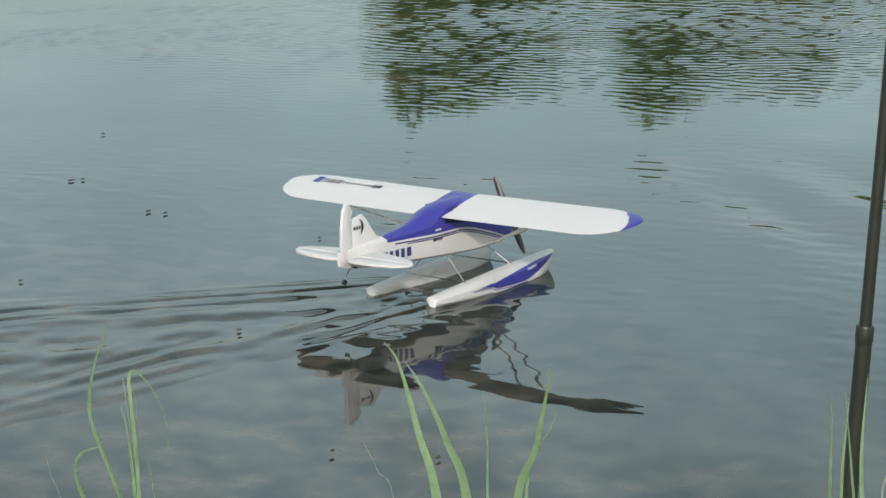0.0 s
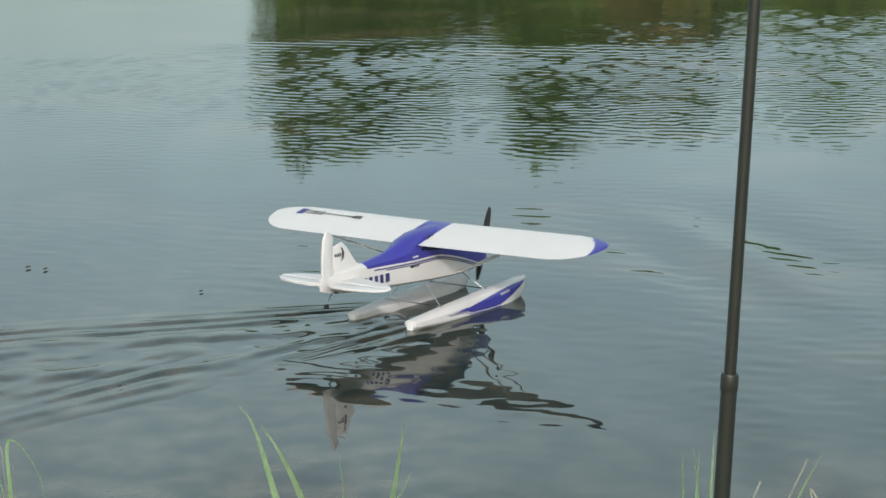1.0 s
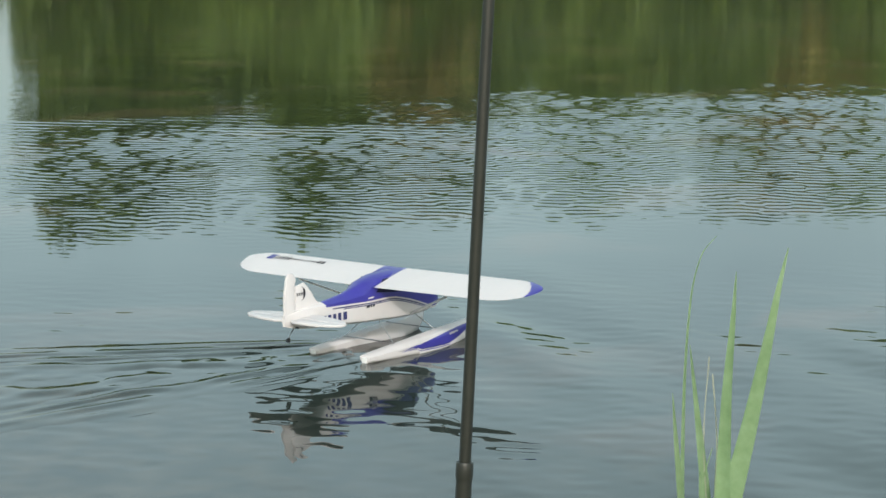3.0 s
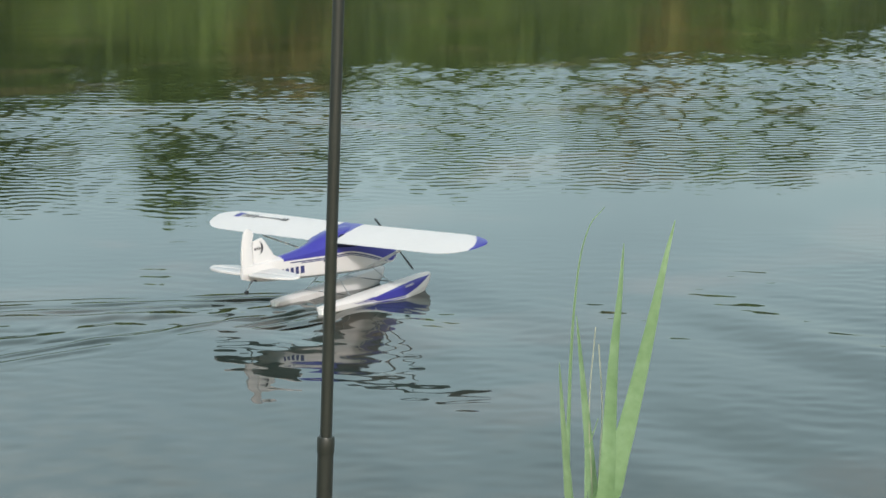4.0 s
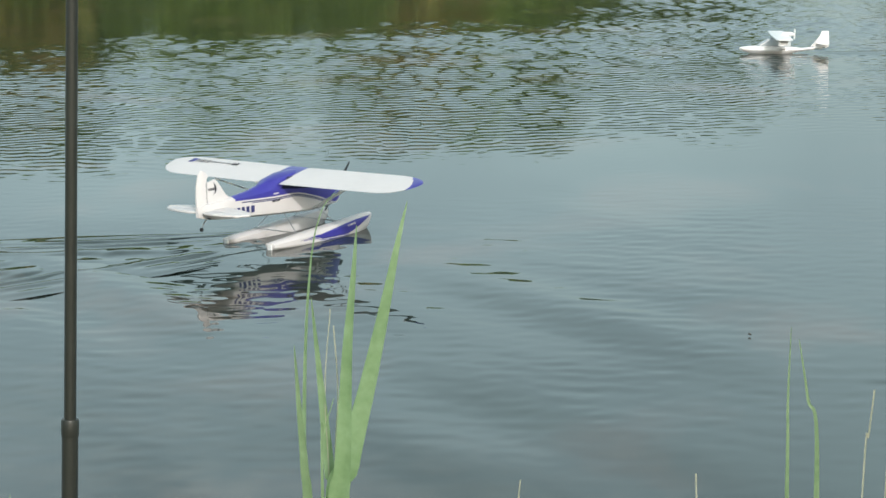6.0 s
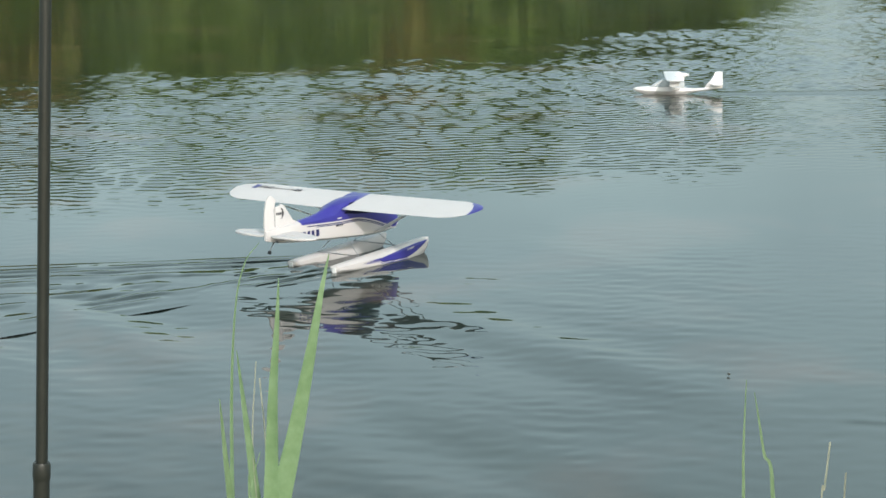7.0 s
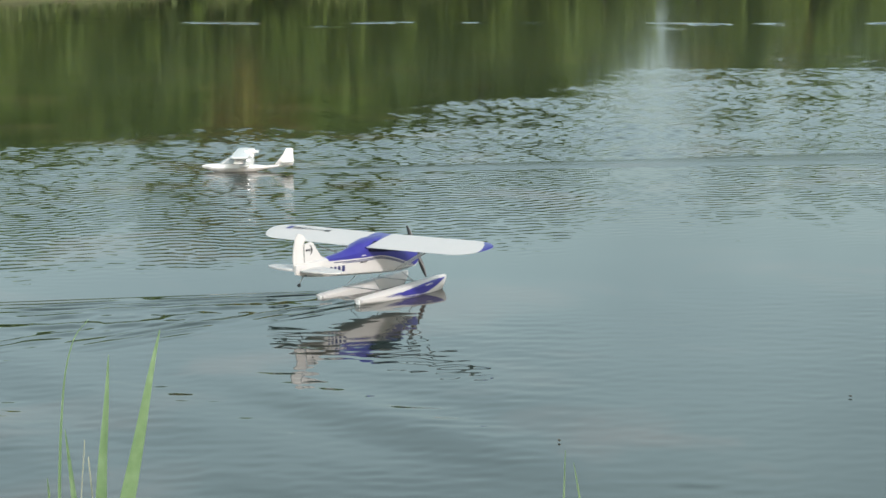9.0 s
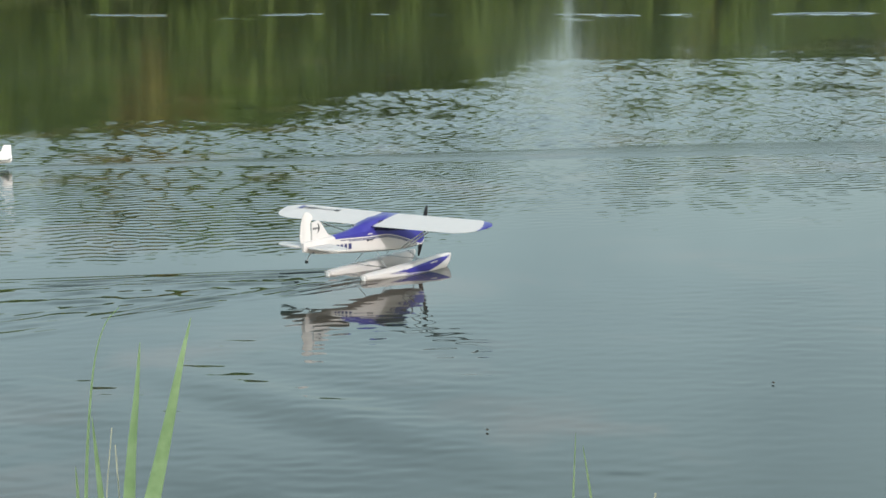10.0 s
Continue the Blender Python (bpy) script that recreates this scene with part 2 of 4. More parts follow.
def near_shore(x):
    return 2.35 + 0.10 * np.sin(x * 2.1) + 0.05 * np.sin(x * 5.3 + 1) - 0.25 * np.clip(np.abs(x) - 3, 0, 60)


def build_ground():
    xs = np.concatenate([[-3000, -1200, -500, -250], np.linspace(-140, -30, 56), np.linspace(-29, 29, 150), np.linspace(30, 140, 56), [250, 500, 1200, 3000]])
    ys = np.concatenate([[-3000, -1200, -400, -120, -60, -30, -16], np.linspace(-9, 4, 66), np.linspace(4.6, 40, 20), np.linspace(42, 150, 130), [180, 240, 400, 900, 1800, 3600]])
    gx, gy = np.meshgrid(xs, ys)
    inside = np.minimum(gy - near_shore(gx), far_shore(gx) - gy)
    inside = np.minimum(inside, 120 - np.abs(gx))
    wob = 0.05 * np.sin(gx * 1.7 + gy * 0.9) + 0.04 * np.sin(gx * 3.3 - gy * 2.7)
    z = np.where(inside > 0, -np.minimum(0.04 + inside * 0.16, 1.6), np.minimum(-inside * 0.30, 0.28) + 0.6 * smooth_step(2, 40, -inside)) + wob * (inside < 0.5)
    n, k = gx.shape
    idx = np.arange(n * k).reshape(n, k)
    faces = np.stack([idx[:-1, :-1], idx[:-1, 1:], idx[1:, 1:], idx[1:, :-1]], -1).reshape(-1, 4)
    ob = mesh_object("ground", np.stack([gx, gy, z], -1).reshape(-1, 3).tolist(), faces.tolist(), SOIL)
    tagged(ob, "brown earth banks and silty bed round a lake", "ground", kind="structure")


def wave_set(seed, count, lo, hi, spread, heading=math.pi / 2):
    r = np.random.RandomState(seed)
    lam = np.exp(r.uniform(np.log(lo), np.log(hi), count))
    ang = heading + r.normal(0, spread, count)
    k = 2 * np.pi / lam
    return k * np.cos(ang), k * np.sin(ang), r.uniform(0, 2 * np.pi, count), lam


def waves(gx, gy, comps, slope):
    """Sum of waves whose slopes add up to about the given one."""
    kx, ky, ph, lam = comps
    out = np.zeros_like(gx)
    amp = slope * lam / (2 * np.pi) * math.sqrt(2.0 / len(lam))
    for a, b, c, d in zip(kx, ky, ph, amp):
        out += d * np.sin(a * gx + b * gy + c)
    return out


def build_water():
    # fine sheet where the lens looks
    ys = [2.2]
    while ys[-1] < 62:
        ys.append(ys[-1] + (0.032 if ys[-1] < 4.4 else 0.0185 if ys[-1] < 8.5 else 0.0165 if ys[-1] < 17 else 0.026 if ys[-1] < 27 else 0.09))
    ys = np.array(ys)
    az = np.radians(np.linspace(-39.5, 19, 560))
    gy, ga = np.meshgrid(ys, az, indexing="ij")
    gx = gy * np.tan(ga)
    def level(seed, lo, hi, spread=1.0, heading=math.pi / 2):
        """A slow unit noise, for patches of breeze."""
        w = waves(gx, gy, wave_set(seed, 14, lo, hi, spread, heading), 1.0)
        return w / w.std()
    # wind ripples: two trains of short crests, each strong in its own patches
    train_a = waves(gx, gy, wave_set(3, 70, 0.10, 0.14, 0.50, radians(93)), 1.0)
    train_b = waves(gx, gy, wave_set(4, 70, 0.085, 0.12, 0.50, radians(116)), 1.0)
    train_c = waves(gx, gy, wave_set(6, 40, 0.065, 0.085, 0.6, radians(80)), 1.0)
    train_d = waves(gx, gy, wave_set(18, 60, 0.11, 0.15, 0.75, radians(98)), 1.0)  # shorter crests further out
    mix = smooth_step(-0.9, 0.9, level(5, 2.0, 6.5))
    out = smooth_step(13.0, 16.5, gy)
    gust = np.clip(1 + 0.22 * level(7, 1.1, 4.0), 0.6, 1.5)
    ripple = (train_a * (0.30 + 0.70 * mix) + train_b * (1.0 - 0.75 * mix)) * (1 - 0.6 * out) + train_d * 1.0 * out + train_c * 0.30
    outer = 19.6 + 0.85 * gx + 1.2 * np.clip(gx + 0.5, 0, 6) + 0.9 * level(9, 1.5, 5.0)
    inner = gy - 0.29 * gx + 0.35 * level(10, 0.8, 3.0)
    lift = smooth_step(9.0, 14.6, inner) * (1 - 0.93 * smooth_step(-5.5, 1.8, gy - outer))
    z = ripple * gust * (0.0012 + 0.060 * lift * (1 + 0.35 * out))
    # level ranks of waves left by the flying boat
    ranks = waves(gx, gy, wave_set(16, 8, 0.17, 0.22, 0.03, radians(90)), 1.0)
    z += ranks * 0.030 * np.exp(-((gy - 14.3 - 0.10 * gx) / 1.5) ** 2) * smooth_step(-0.6, 1.2, level(17, 2.5, 8.0))
    # slow undulation, and the old wash of the floats between the model and the bank
    swell = waves(gx, gy, wave_set(8, 18, 0.5, 1.6, 0.7), 1.0)
    chop = waves(gx, gy, wave_set(12, 50, 0.065, 0.16, 0.42), 1.0)
    roll = waves(gx, gy, wave_set(13, 9, 0.32, 0.75, 0.16, radians(38)), 1.0)
    calm = 1 - smooth_step(7.4, 9.4, gy - 0.29 * gx)
    stirred = smooth_step(4.5, 5.5, gy - 0.1 * gx) * (1 - smooth_step(1.0, 2.6, gx - 0.35 * (gy - 6)))
    z += swell * (0.0012 + 0.003 * calm) + chop * (0.0012 + calm * (0.0016 + 0.0145 * stirred)) + roll * 0.026 * calm * (1 - smooth_step(-0.3, 1.2, gx)) * smooth_step(-3.2, -1.6, gx)
    # thin rows of wavelets off the far shore
    rows = waves(gx, gy, wave_set(14, 10, 0.5, 0.8, 0.03), 1.0)
    spots = waves(gx, gy, wave_set(15, 20, 1.2, 4.5, 0.9), 1.0)
    line = 45.5 - 0.25 * gx + 1.2 * np.sin(gx * 0.7)
    z += rows * 0.12 * np.exp(-((gy - line) / 2.0) ** 2) * smooth_step(0.4, 1.3, spots / spots.std()) * smooth_step(-14, -4, gx)
    edge = np.minimum(smooth_step(0, 0.03, ga - az[0]), smooth_step(0, 0.03, az[-1] - ga)) * smooth_step(2.2, 2.6, gy) * (1 - smooth_step(56, 62, gy))
    z *= edge
    n, k = gx.shape
    idx = np.arange(n * k).reshape(n, k)
    faces = np.stack([idx[:-1, :-1], idx[:-1, 1:], idx[1:, 1:], idx[1:, :-1]], -1).reshape(-1, 4)
    verts = np.stack([gx, gy, z], -1).reshape(-1, 3).tolist()
    faces = faces.tolist()
    # plain remainder out to the shores
    def quad(*p):
        i = len(verts)
        verts.extend([(a, b, 0.0) for a, b in p])
        faces.append(tuple(range(i, i + len(p))))
    l0, l1 = (gx[0, 0], 2.2), (gx[-1, 0], ys[-1])
    r0, r1 = (gx[0, -1], 2.2), (gx[-1, -1], ys[-1])
    quad((-130, -40), (130, -40), r0, l0)
    quad((-130, -40), l0, l1, (-130, 160))
    quad(r0, (130, -40), (130, 160), r1)
    quad(l1, r1, (130, 160), (-130, 160))
    ob = mesh_object("water", verts, faces, WATER)
    tagged(ob, "rippled grey-green lake water mirroring sky and trees", "water", kind="structure")


build_ground()
build_water()


# ---- far shore ----
def tree_mesh(seed, height, spread, leaf, count, slim=1.0):
    """Verts and faces of a trunk with limbs, and of a crown of many small leaf clumps."""
    r = random.Random(seed)
    bm = bmesh.new()
    tube(bm, [(0, 0, -0.3), (0.05, 0.03, height * 0.3), (-0.08, 0.05, height * 0.6), (0.02, 0, height * 0.92)], [0.024 * height, 0.018 * height, 0.011 * height, 0.003 * height], 8)
    clumps = []
    for i in range(13):
        z0 = height * r.uniform(0.06 if height < 5 else 0.14, 0.8)
        a = r.uniform(0, math.tau)
        reach = spread * r.uniform(0.45, 1.0) * (1.15 - z0 / height * 0.8)
        end = Vector((math.cos(a) * reach, math.sin(a) * reach, z0 + reach * r.uniform(0.25, 0.7)))
        tube(bm, [(0, 0, z0), end * 0.5 + Vector((0, 0, z0 * 0.5 + 0.1)), end], [0.008 * height, 0.005 * height, 0.002 * height], 5)
        clumps.append((end, spread * r.uniform(0.28, 0.5)))
        clumps.append((end * 0.62 + Vector((0, 0, z0 * 0.36)), spread * r.uniform(0.25, 0.42)))
    for i in range(6):
        clumps.append((Vector((r.uniform(-.2, .2) * spread, r.uniform(-.2, .2) * spread, height * r.uniform(0.7, 0.96))), spread * r.uniform(0.2, 0.36)))
    verts, faces = [], []
    for i in range(count):
        c, rad = r.choice(clumps)
        d = Vector((r.gauss(0, 1), r.gauss(0, 1), r.gauss(0, 1))).normalized() * rad * r.uniform(0.35, 1.05) ** 0.6
        p = c + Vector((d.x, d.y, d.z * slim))
        u = Vector((r.gauss(0, 1), r.gauss(0, 1), r.gauss(0, 0.6))).normalized()
        v = u.orthogonal().normalized()
        s = leaf * r.uniform(0.6, 1.3)
        b = len(verts)
        verts += [p - u * s, p + v * s * 0.45, p + u * s, p - v * s * 0.45]
        faces.append((b, b + 1, b + 2, b + 3))
    return bm, verts, faces


def build_tree(name, label, seed, height, spread, mat, count=2700, leaf=0.46, slim=1.0):
    root = new(name)
    bm, v, f = tree_mesh(seed, height, spread, leaf, count, slim)
    part("trunk", bm, BARK, root)
    mesh_object("crown", v, f, mat, root, smooth=False)
    return tagged(root, label, "tree", group="trees along the far shore")


def build_forest():
    r = random.Random(11)
    kinds = [
        build_tree("broadleaf_tree", "tall dark green broadleaf tree on the far lake shore", 1, 11.5, 3.6, LEAF_DARK),
        build_tree("broadleaf_tree", "full green broadleaf tree on the far lake shore", 2, 10.5, 3.4, LEAF_MID),
        build_tree("willow_tree", "yellowish green willow on the far lake shore", 3, 9.0, 3.3, LEAF_GOLD, slim=1.3),
        build_tree("broadleaf_tree", "slender dark green tree on the far lake shore", 4, 12.5, 2.6, LEAF_DARK, slim=1.4),
    ]
    kinds.append(build_tree("shrub", "dense leafy green shrub at the far waterline", 7, 3.6, 2.2, LEAF_MID, count=2600, leaf=0.30, slim=1.2))
    kinds.append(build_tree("shrub", "dense dark green shrub at the far waterline", 8, 4.4, 2.4, LEAF_DARK, count=2800, leaf=0.32, slim=1.3))
    used = [False] * 6
    def place(k, azimuth, back, size):
        d = 60.0
        for _ in range(30):  # walk out along the sight line to the shore
            x = -d * math.sin(radians(azimuth))
            d += 0.7 * (float(far_shore(x)) + back - d * math.cos(radians(azimuth)))
        x, y = -d * math.sin(radians(azimuth)), d * math.cos(radians(azimuth))
        m = pose(x, y, 0.25, 0, 0, r.uniform(0, 360))
        s = size * d / 90.0
        if used[k]:
            ob = copy_thing(kinds[k], m)
        else:
            ob, used[k] = kinds[k], True
            ob.matrix_basis = m
        ob.scale = (s, s, s)
    def rise(az):
        """The wood's uneven top: lower gaps between taller groups, and lower still towards its right end."""
        dip = sum(math.exp(-((az - c) / 1.45) ** 4) for c in (21.2, 12.2, 7.6, -1.0))
        return (0.99 - 0.28 * min(dip, 1)) * (0.80 if az < -2.2 else 1.0)
    # main wood, from the open water at its left end to the notch of sky
    for az in np.arange(24.9, -6.1, -1.3):
        k = r.choice([0, 1, 1, 3])
        if 3.2 < az < 6.6 or 14.6 < az < 16.6:
            k = 2
        if -2.6 < az < 0.4:
            k = r.choice([0, 3])
        place(k, az + r.uniform(-.35, .35), r.uniform(3.0, 5.5), r.uniform(0.92, 1.10) * rise(az))
    for az in np.arange(24.2, -5.0, -1.9):
        place(r.choice([0, 1, 3]), az + r.uniform(-.4, .4), r.uniform(8, 13), r.uniform(0.88, 1.12) * rise(az))
    for az in np.arange(25.3, -6.4, -0.85):
        place(r.choice([4, 4, 5]), az + r.uniform(-.3, .3), r.uniform(1.2, 3.2), r.uniform(0.8, 1.2))
    for az in np.arange(24.6, -6.0, -1.1):
        place(5, az + r.uniform(-.3, .3), r.uniform(5, 9), r.uniform(1.2, 1.7))
    for az in np.arange(-9.0, -27, -1.1):
        place(r.choice([4, 5]), az + r.uniform(-.3, .3), r.uniform(1.2, 3.0), r.uniform(0.6, 1.0))
    for az in (-6.6, -7.3, -8.0):
        place(4, az, 1.5, 0.32)
    # lower trees past the notch, with gaps
    for az, s in ((-9.1, 0.60), (-9.8, 0.72), (-10.6, 0.66), (-12.0, 0.74), (-13.9, 0.64), (-15.4, 0.74), (-17.2, 0.7), (-19.5, 0.66), (-22, 0.62), (-25, 0.6)):
        place(r.choice([0, 1, 2]), az, r.uniform(3, 7), s)
    # low scrub to the other side
    for az in np.arange(27.6, 60, 1.9):
        place(r.choice([0, 1, 2]), az, r.uniform(2.5, 6), r.uniform(0.16, 0.26))


def build_sedge():
    """The fringe of sedge and low scrub along the water's edge, on the far side."""
    r = random.Random(5)
    verts, faces = [], []
    for i in range(26000):
        x = r.uniform(-60, 40)
        back = r.random() ** 1.6 * 7.0
        y = float(far_shore(x)) + 0.35 + back
        h = r.uniform(0.5, 1.3) * (0.6 + 0.25 * back) * (0.75 + 0.35 * math.sin(x * 1.3) * math.sin(x * 0.37))
        w = r.uniform(0.05, 0.14)
        a = r.uniform(0, math.pi)
        lx, ly = r.gauss(0, 0.22) * h, r.gauss(0, 0.22) * h
        b = len(verts)
        dx, dy = w * math.cos(a), w * math.sin(a)
        verts += [(x - dx, y - dy, 0.0), (x + dx, y + dy, 0.0), (x + lx * .5 + dx * .7, y + ly * .5 + dy * .7, h * .62), (x + lx, y + ly, h), (x + lx * .5 - dx * .7, y + ly * .5 - dy * .7, h * .62)]
        faces.append((b, b + 1, b + 2, b + 3, b + 4))
    ob = mesh_object("sedge", verts, faces, SEDGE, smooth=False)
    tagged(ob, "dense green sedge and low scrub along the far waterline", "shore plants", kind="stuff")


build_forest()
build_sedge()


# ---- seaplane model: x ahead, y to its left, z up, water at z = 0 ----
def airfoil_ring(x_le, chord, y, z, thick, n=20):
    pts = []
    for i in range(n + 1):  # over the top from trailing edge to leading edge
        u = 0.5 * (1 + math.cos(math.pi * i / n))
        th = thick * 1.9 * (math.sqrt(max(u, 0)) * 0.75 - 0.75 * u) + 0.0012
        pts.append((x_le - u * chord, y, z + th - (W_LE - x_le + u * chord) * W_TILT))
    for i in range(1, n):
        u = 0.5 * (1 - math.cos(math.pi * i / n))
        th = thick * 0.45 * (math.sqrt(u) - u)
        pts.append((x_le - u * chord, y, z - th - (W_LE - x_le + u * chord) * W_TILT))
    return pts


W_LE, W_CH, W_Z, W_TILT = 0.052, 0.190, 0.310, 0.20


def wing_span(bm, y0, y1, tip=None):
    """A stretch of wing from y0 to y1; where |y| passes tip it rounds off at 0.675 m."""
    rings = []
    for i in range(61):
        y = y0 + (y1 - y0) * (i / 60 if not tip else 1 - (1 - i / 60) ** 1.9)
        le, ch, th = W_LE, W_CH, 0.020
        if tip and abs(y) > tip:
            u = (abs(y) - tip) / (0.6751 - tip)
            k = math.sqrt(max(1 - u * u, 0.0004))
            mid = W_LE - W_CH * 0.33
            le = mid + (W_LE - mid) * k
            ch = (le - mid) + W_CH * 0.67 * k
            th = 0.022 * (0.25 + 0.75 * k)
        rings.append(airfoil_ring(le, ch, y, W_Z + abs(y) * 0.006, th))
    loft(bm, rings)


def float_ring(x, y, keel, deck, half, flat):
    """A float's cross-section: V bottom, upright sides, domed deck."""
    chine = keel + (deck - keel) * 0.42
    return [(x, y, keel), (x, y + half * 0.97, chine), (x, y + half, chine + 0.006), (x, y + half, deck - (deck - chine) * 0.35), (x, y + half * 0.72, deck - 0.004),
            (x, y + half * 0.3, deck), (x, y - half * 0.3, deck), (x, y - half * 0.72, deck - 0.004), (x, y - half, deck - (deck - chine) * 0.35), (x, y - half, chine + 0.006), (x, y - half * 0.97, chine)]


FLOAT_ROWS = [(-0.272, 0.034, 0.066, 0.024), (-0.24, 0.026, 0.069, 0.028), (-0.14, 0.012, 0.075, 0.032), (-0.02, -0.002, 0.082, 0.034), (-0.018, -0.020, 0.082, 0.034),
              (0.08, -0.024, 0.088, 0.035), (0.16, -0.018, 0.093, 0.033), (0.22, -0.006, 0.097, 0.029), (0.27, 0.012, 0.100, 0.023), (0.30, 0.032, 0.101, 0.016), (0.32, 0.054, 0.100, 0.009), (0.331, 0.076, 0.096, 0.003)]


def float_at(x):
    for a, b in zip(FLOAT_ROWS, FLOAT_ROWS[1:]):
        if a[0] <= x <= b[0]:
            k = (x - a[0]) / max(b[0] - a[0], 1e-6)
            return [a[i] + (b[i] - a[i]) * k for i in (1, 2, 3)]
    return FLOAT_ROWS[-1][1:]


FUSE = [  # x, half width, bottom, top
    (-0.545, 0.006, 0.196, 0.236), (-0.50, 0.012, 0.182, 0.242), (-0.42, 0.020, 0.172, 0.247), (-0.32, 0.030, 0.164, 0.254), (-0.22, 0.041, 0.156, 0.268),
    (-0.16, 0.046, 0.152, 0.292), (-0.10, 0.049, 0.148, 0.307), (-0.02, 0.050, 0.142, 0.312), (0.06, 0.050, 0.138, 0.306), (0.105, 0.049, 0.138, 0.256),
    (0.16, 0.046, 0.140, 0.242), (0.21, 0.040, 0.146, 0.234), (0.238, 0.030, 0.158, 0.224), (0.246, 0.018, 0.174, 0.212)]


def fuse_at(x):
    for a, b in zip(FUSE, FUSE[1:]):
        if a[0] <= x <= b[0]:
            k = (x - a[0]) / (b[0] - a[0])
            return [a[i] + (b[i] - a[i]) * k for i in (1, 2, 3)]
    return FUSE[-1][1:]


def stripe_z(x):
    """The edge between the white belly and the blue back."""
    return 0.228 - 0.9 * max(x + 0.05, 0) ** 1.35 * 0.55 + 0.035 * max(-x - 0.16, 0)


def build_seaplane():
    root = new("seaplane")
    # fuselage in two skins: white below the stripe, blue above
    def section(x, upper):
        hw, lo, hi = fuse_at(x)
        s = min(max(stripe_z(x), lo + 0.01), hi - 0.004)
        top = hw * (0.35 if x < -0.16 else 0.72)
        if upper:
            pts = [(hw, s), (hw * 0.98, s + (hi - s) * 0.45), (top, hi - (hi - s) * 0.10), (top * 0.5, hi)]
        else:
            pts = [(hw, s), (hw * 1.0, lo + (s - lo) * 0.4), (hw * 0.9, lo + 0.008), (hw * 0.6, lo)]
        return [(x, y, z) for y, z in pts] + [(x, -y, z) for y, z in pts[::-1]]
    xs = [-0.545, -0.52, -0.48, -0.42, -0.36, -0.30, -0.25, -0.20, -0.16, -0.13, -0.10, -0.06, -0.02, 0.02, 0.06, 0.085, 0.105, 0.13, 0.16, 0.19, 0.21, 0.228, 0.238, 0.246]
    bm = bmesh.new()
    loft(bm, [section(x, False) for x in xs])
    part("fuselage", bm, FOAM, root, "white foam fuselage belly")
    bm = bmesh.new()
    loft(bm, [section(x, True) for x in xs if x > -0.40])
    back = part("fuselage_back", bm, BLUE, root, "glossy blue upper fuselage")
    bm = bmesh.new()
    loft(bm, [section(x, True) for x in xs if x <= -0.36])
    part("tail_deck", bm, FOAM, root)
    # cabin side windows, extended and darkened for the wing's shade, and windscreen
    for s in (-1, 1):
        bm = bmesh.new()
        slab(bm, [(-0.125, 0.254), (-0.04, 0.242), (0.04, 0.236), (0.082, 0.230), (0.088, 0.250), (0.062, 0.290), (-0.09, 0.296)], 0.003, 1, s * 0.0500)
        part("shaded_side_window", bm, SHADED_CABIN, root, "cabin window and wing shade in one dark blue panel")
    bm = bmesh.new()
    v = [bm.verts.new(p) for p in ((0.066, 0.040, 0.293), (0.066, -0.040, 0.293), (0.112, -0.044, 0.252), (0.112, 0.044, 0.252))]
    bm.faces.new(v)
    bmesh.ops.solidify(bm, geom=bm.faces[:], thickness=0.003)
    part("windscreen", bm, GLASS, root, "dark windscreen")
    # stripes along the belly's upper edge
    for n, (dz, w, x0, x1) in enumerate(((0.008, 0.0022, -0.33, 0.17), (0.014, 0.0016, -0.28, 0.15))):
        for s in (-1, 1):
            bm = bmesh.new()
            k = [x0 + (x1 - x0) * i / 24 for i in range(25)]
            top = [bm.verts.new((x, s * (fuse_at(x)[0] + 0.0008), stripe_z(x) - dz + w)) for x in k]
            bot = [bm.verts.new((x, s * (fuse_at(x)[0] + 0.0008), stripe_z(x) - dz - w)) for x in k]
            for i in range(24):
                bm.faces.new((top[i], top[i + 1], bot[i + 1], bot[i]))
            part("stripe", bm, NAVY, root, "thin dark blue stripe", smooth=False)
    # registration and small lettering as plain bars
    def bars(side, x0, z0, sizes, mat, name, parent=root, gap=0.005, h=0.03, y=None):
        x = x0
        for w in sizes:
            bm = bmesh.new()
            yy = (fuse_at(x + w / 2)[0] + 0.0010) if y is None else y
            slab(bm, [(x, z0), (x + w, z0), (x + w, z0 + h), (x, z0 + h)], 0.0012, 1, side * yy)
            part(name, bm, mat, parent, smooth=False)
            x += w + gap
    for s in (-1, 1):
        bars(s, -0.372, 0.181, (0.010, 0.015, 0.015, 0.015, 0.019), NAVY, "lettering_bar", gap=0.008, h=0.027)
        bars(s, -0.175, 0.2055, (0.018, 0.008, 0.009), INK, "small_lettering_bar", gap=0.003, h=0.008)
        bars(s, -0.165, 0.236, (0.028,), FOAM, "emblem", h=0.005)
    # wing: blue centre, white panels, one blue tip
    bm = bmesh.new()
    wing_span(bm, -0.050, 0.050)
    part("wing_centre", bm, BLUE, root, "blue wing centre section")
    bm = bmesh.new()
    wing_span(bm, 0.050, 0.675, 0.52)
    part("wing_panel", bm, FOAM, root, "white foam wing panel with rounded tip")
    bm = bmesh.new()
    wing_span(bm, -0.050, -0.675, 0.52)
    me = part("wing_panel", bm, [FOAM, BLUE], root, "white foam wing panel with a blue tip")
    for p in me.data.polygons:
        c = p.center
        u = (W_LE - c.x) / W_CH
        if -c.y > 0.575 + 0.075 * math.sin(math.pi / 2 * min(1, max(u, 0) / 0.6)):
            p.material_index = 1
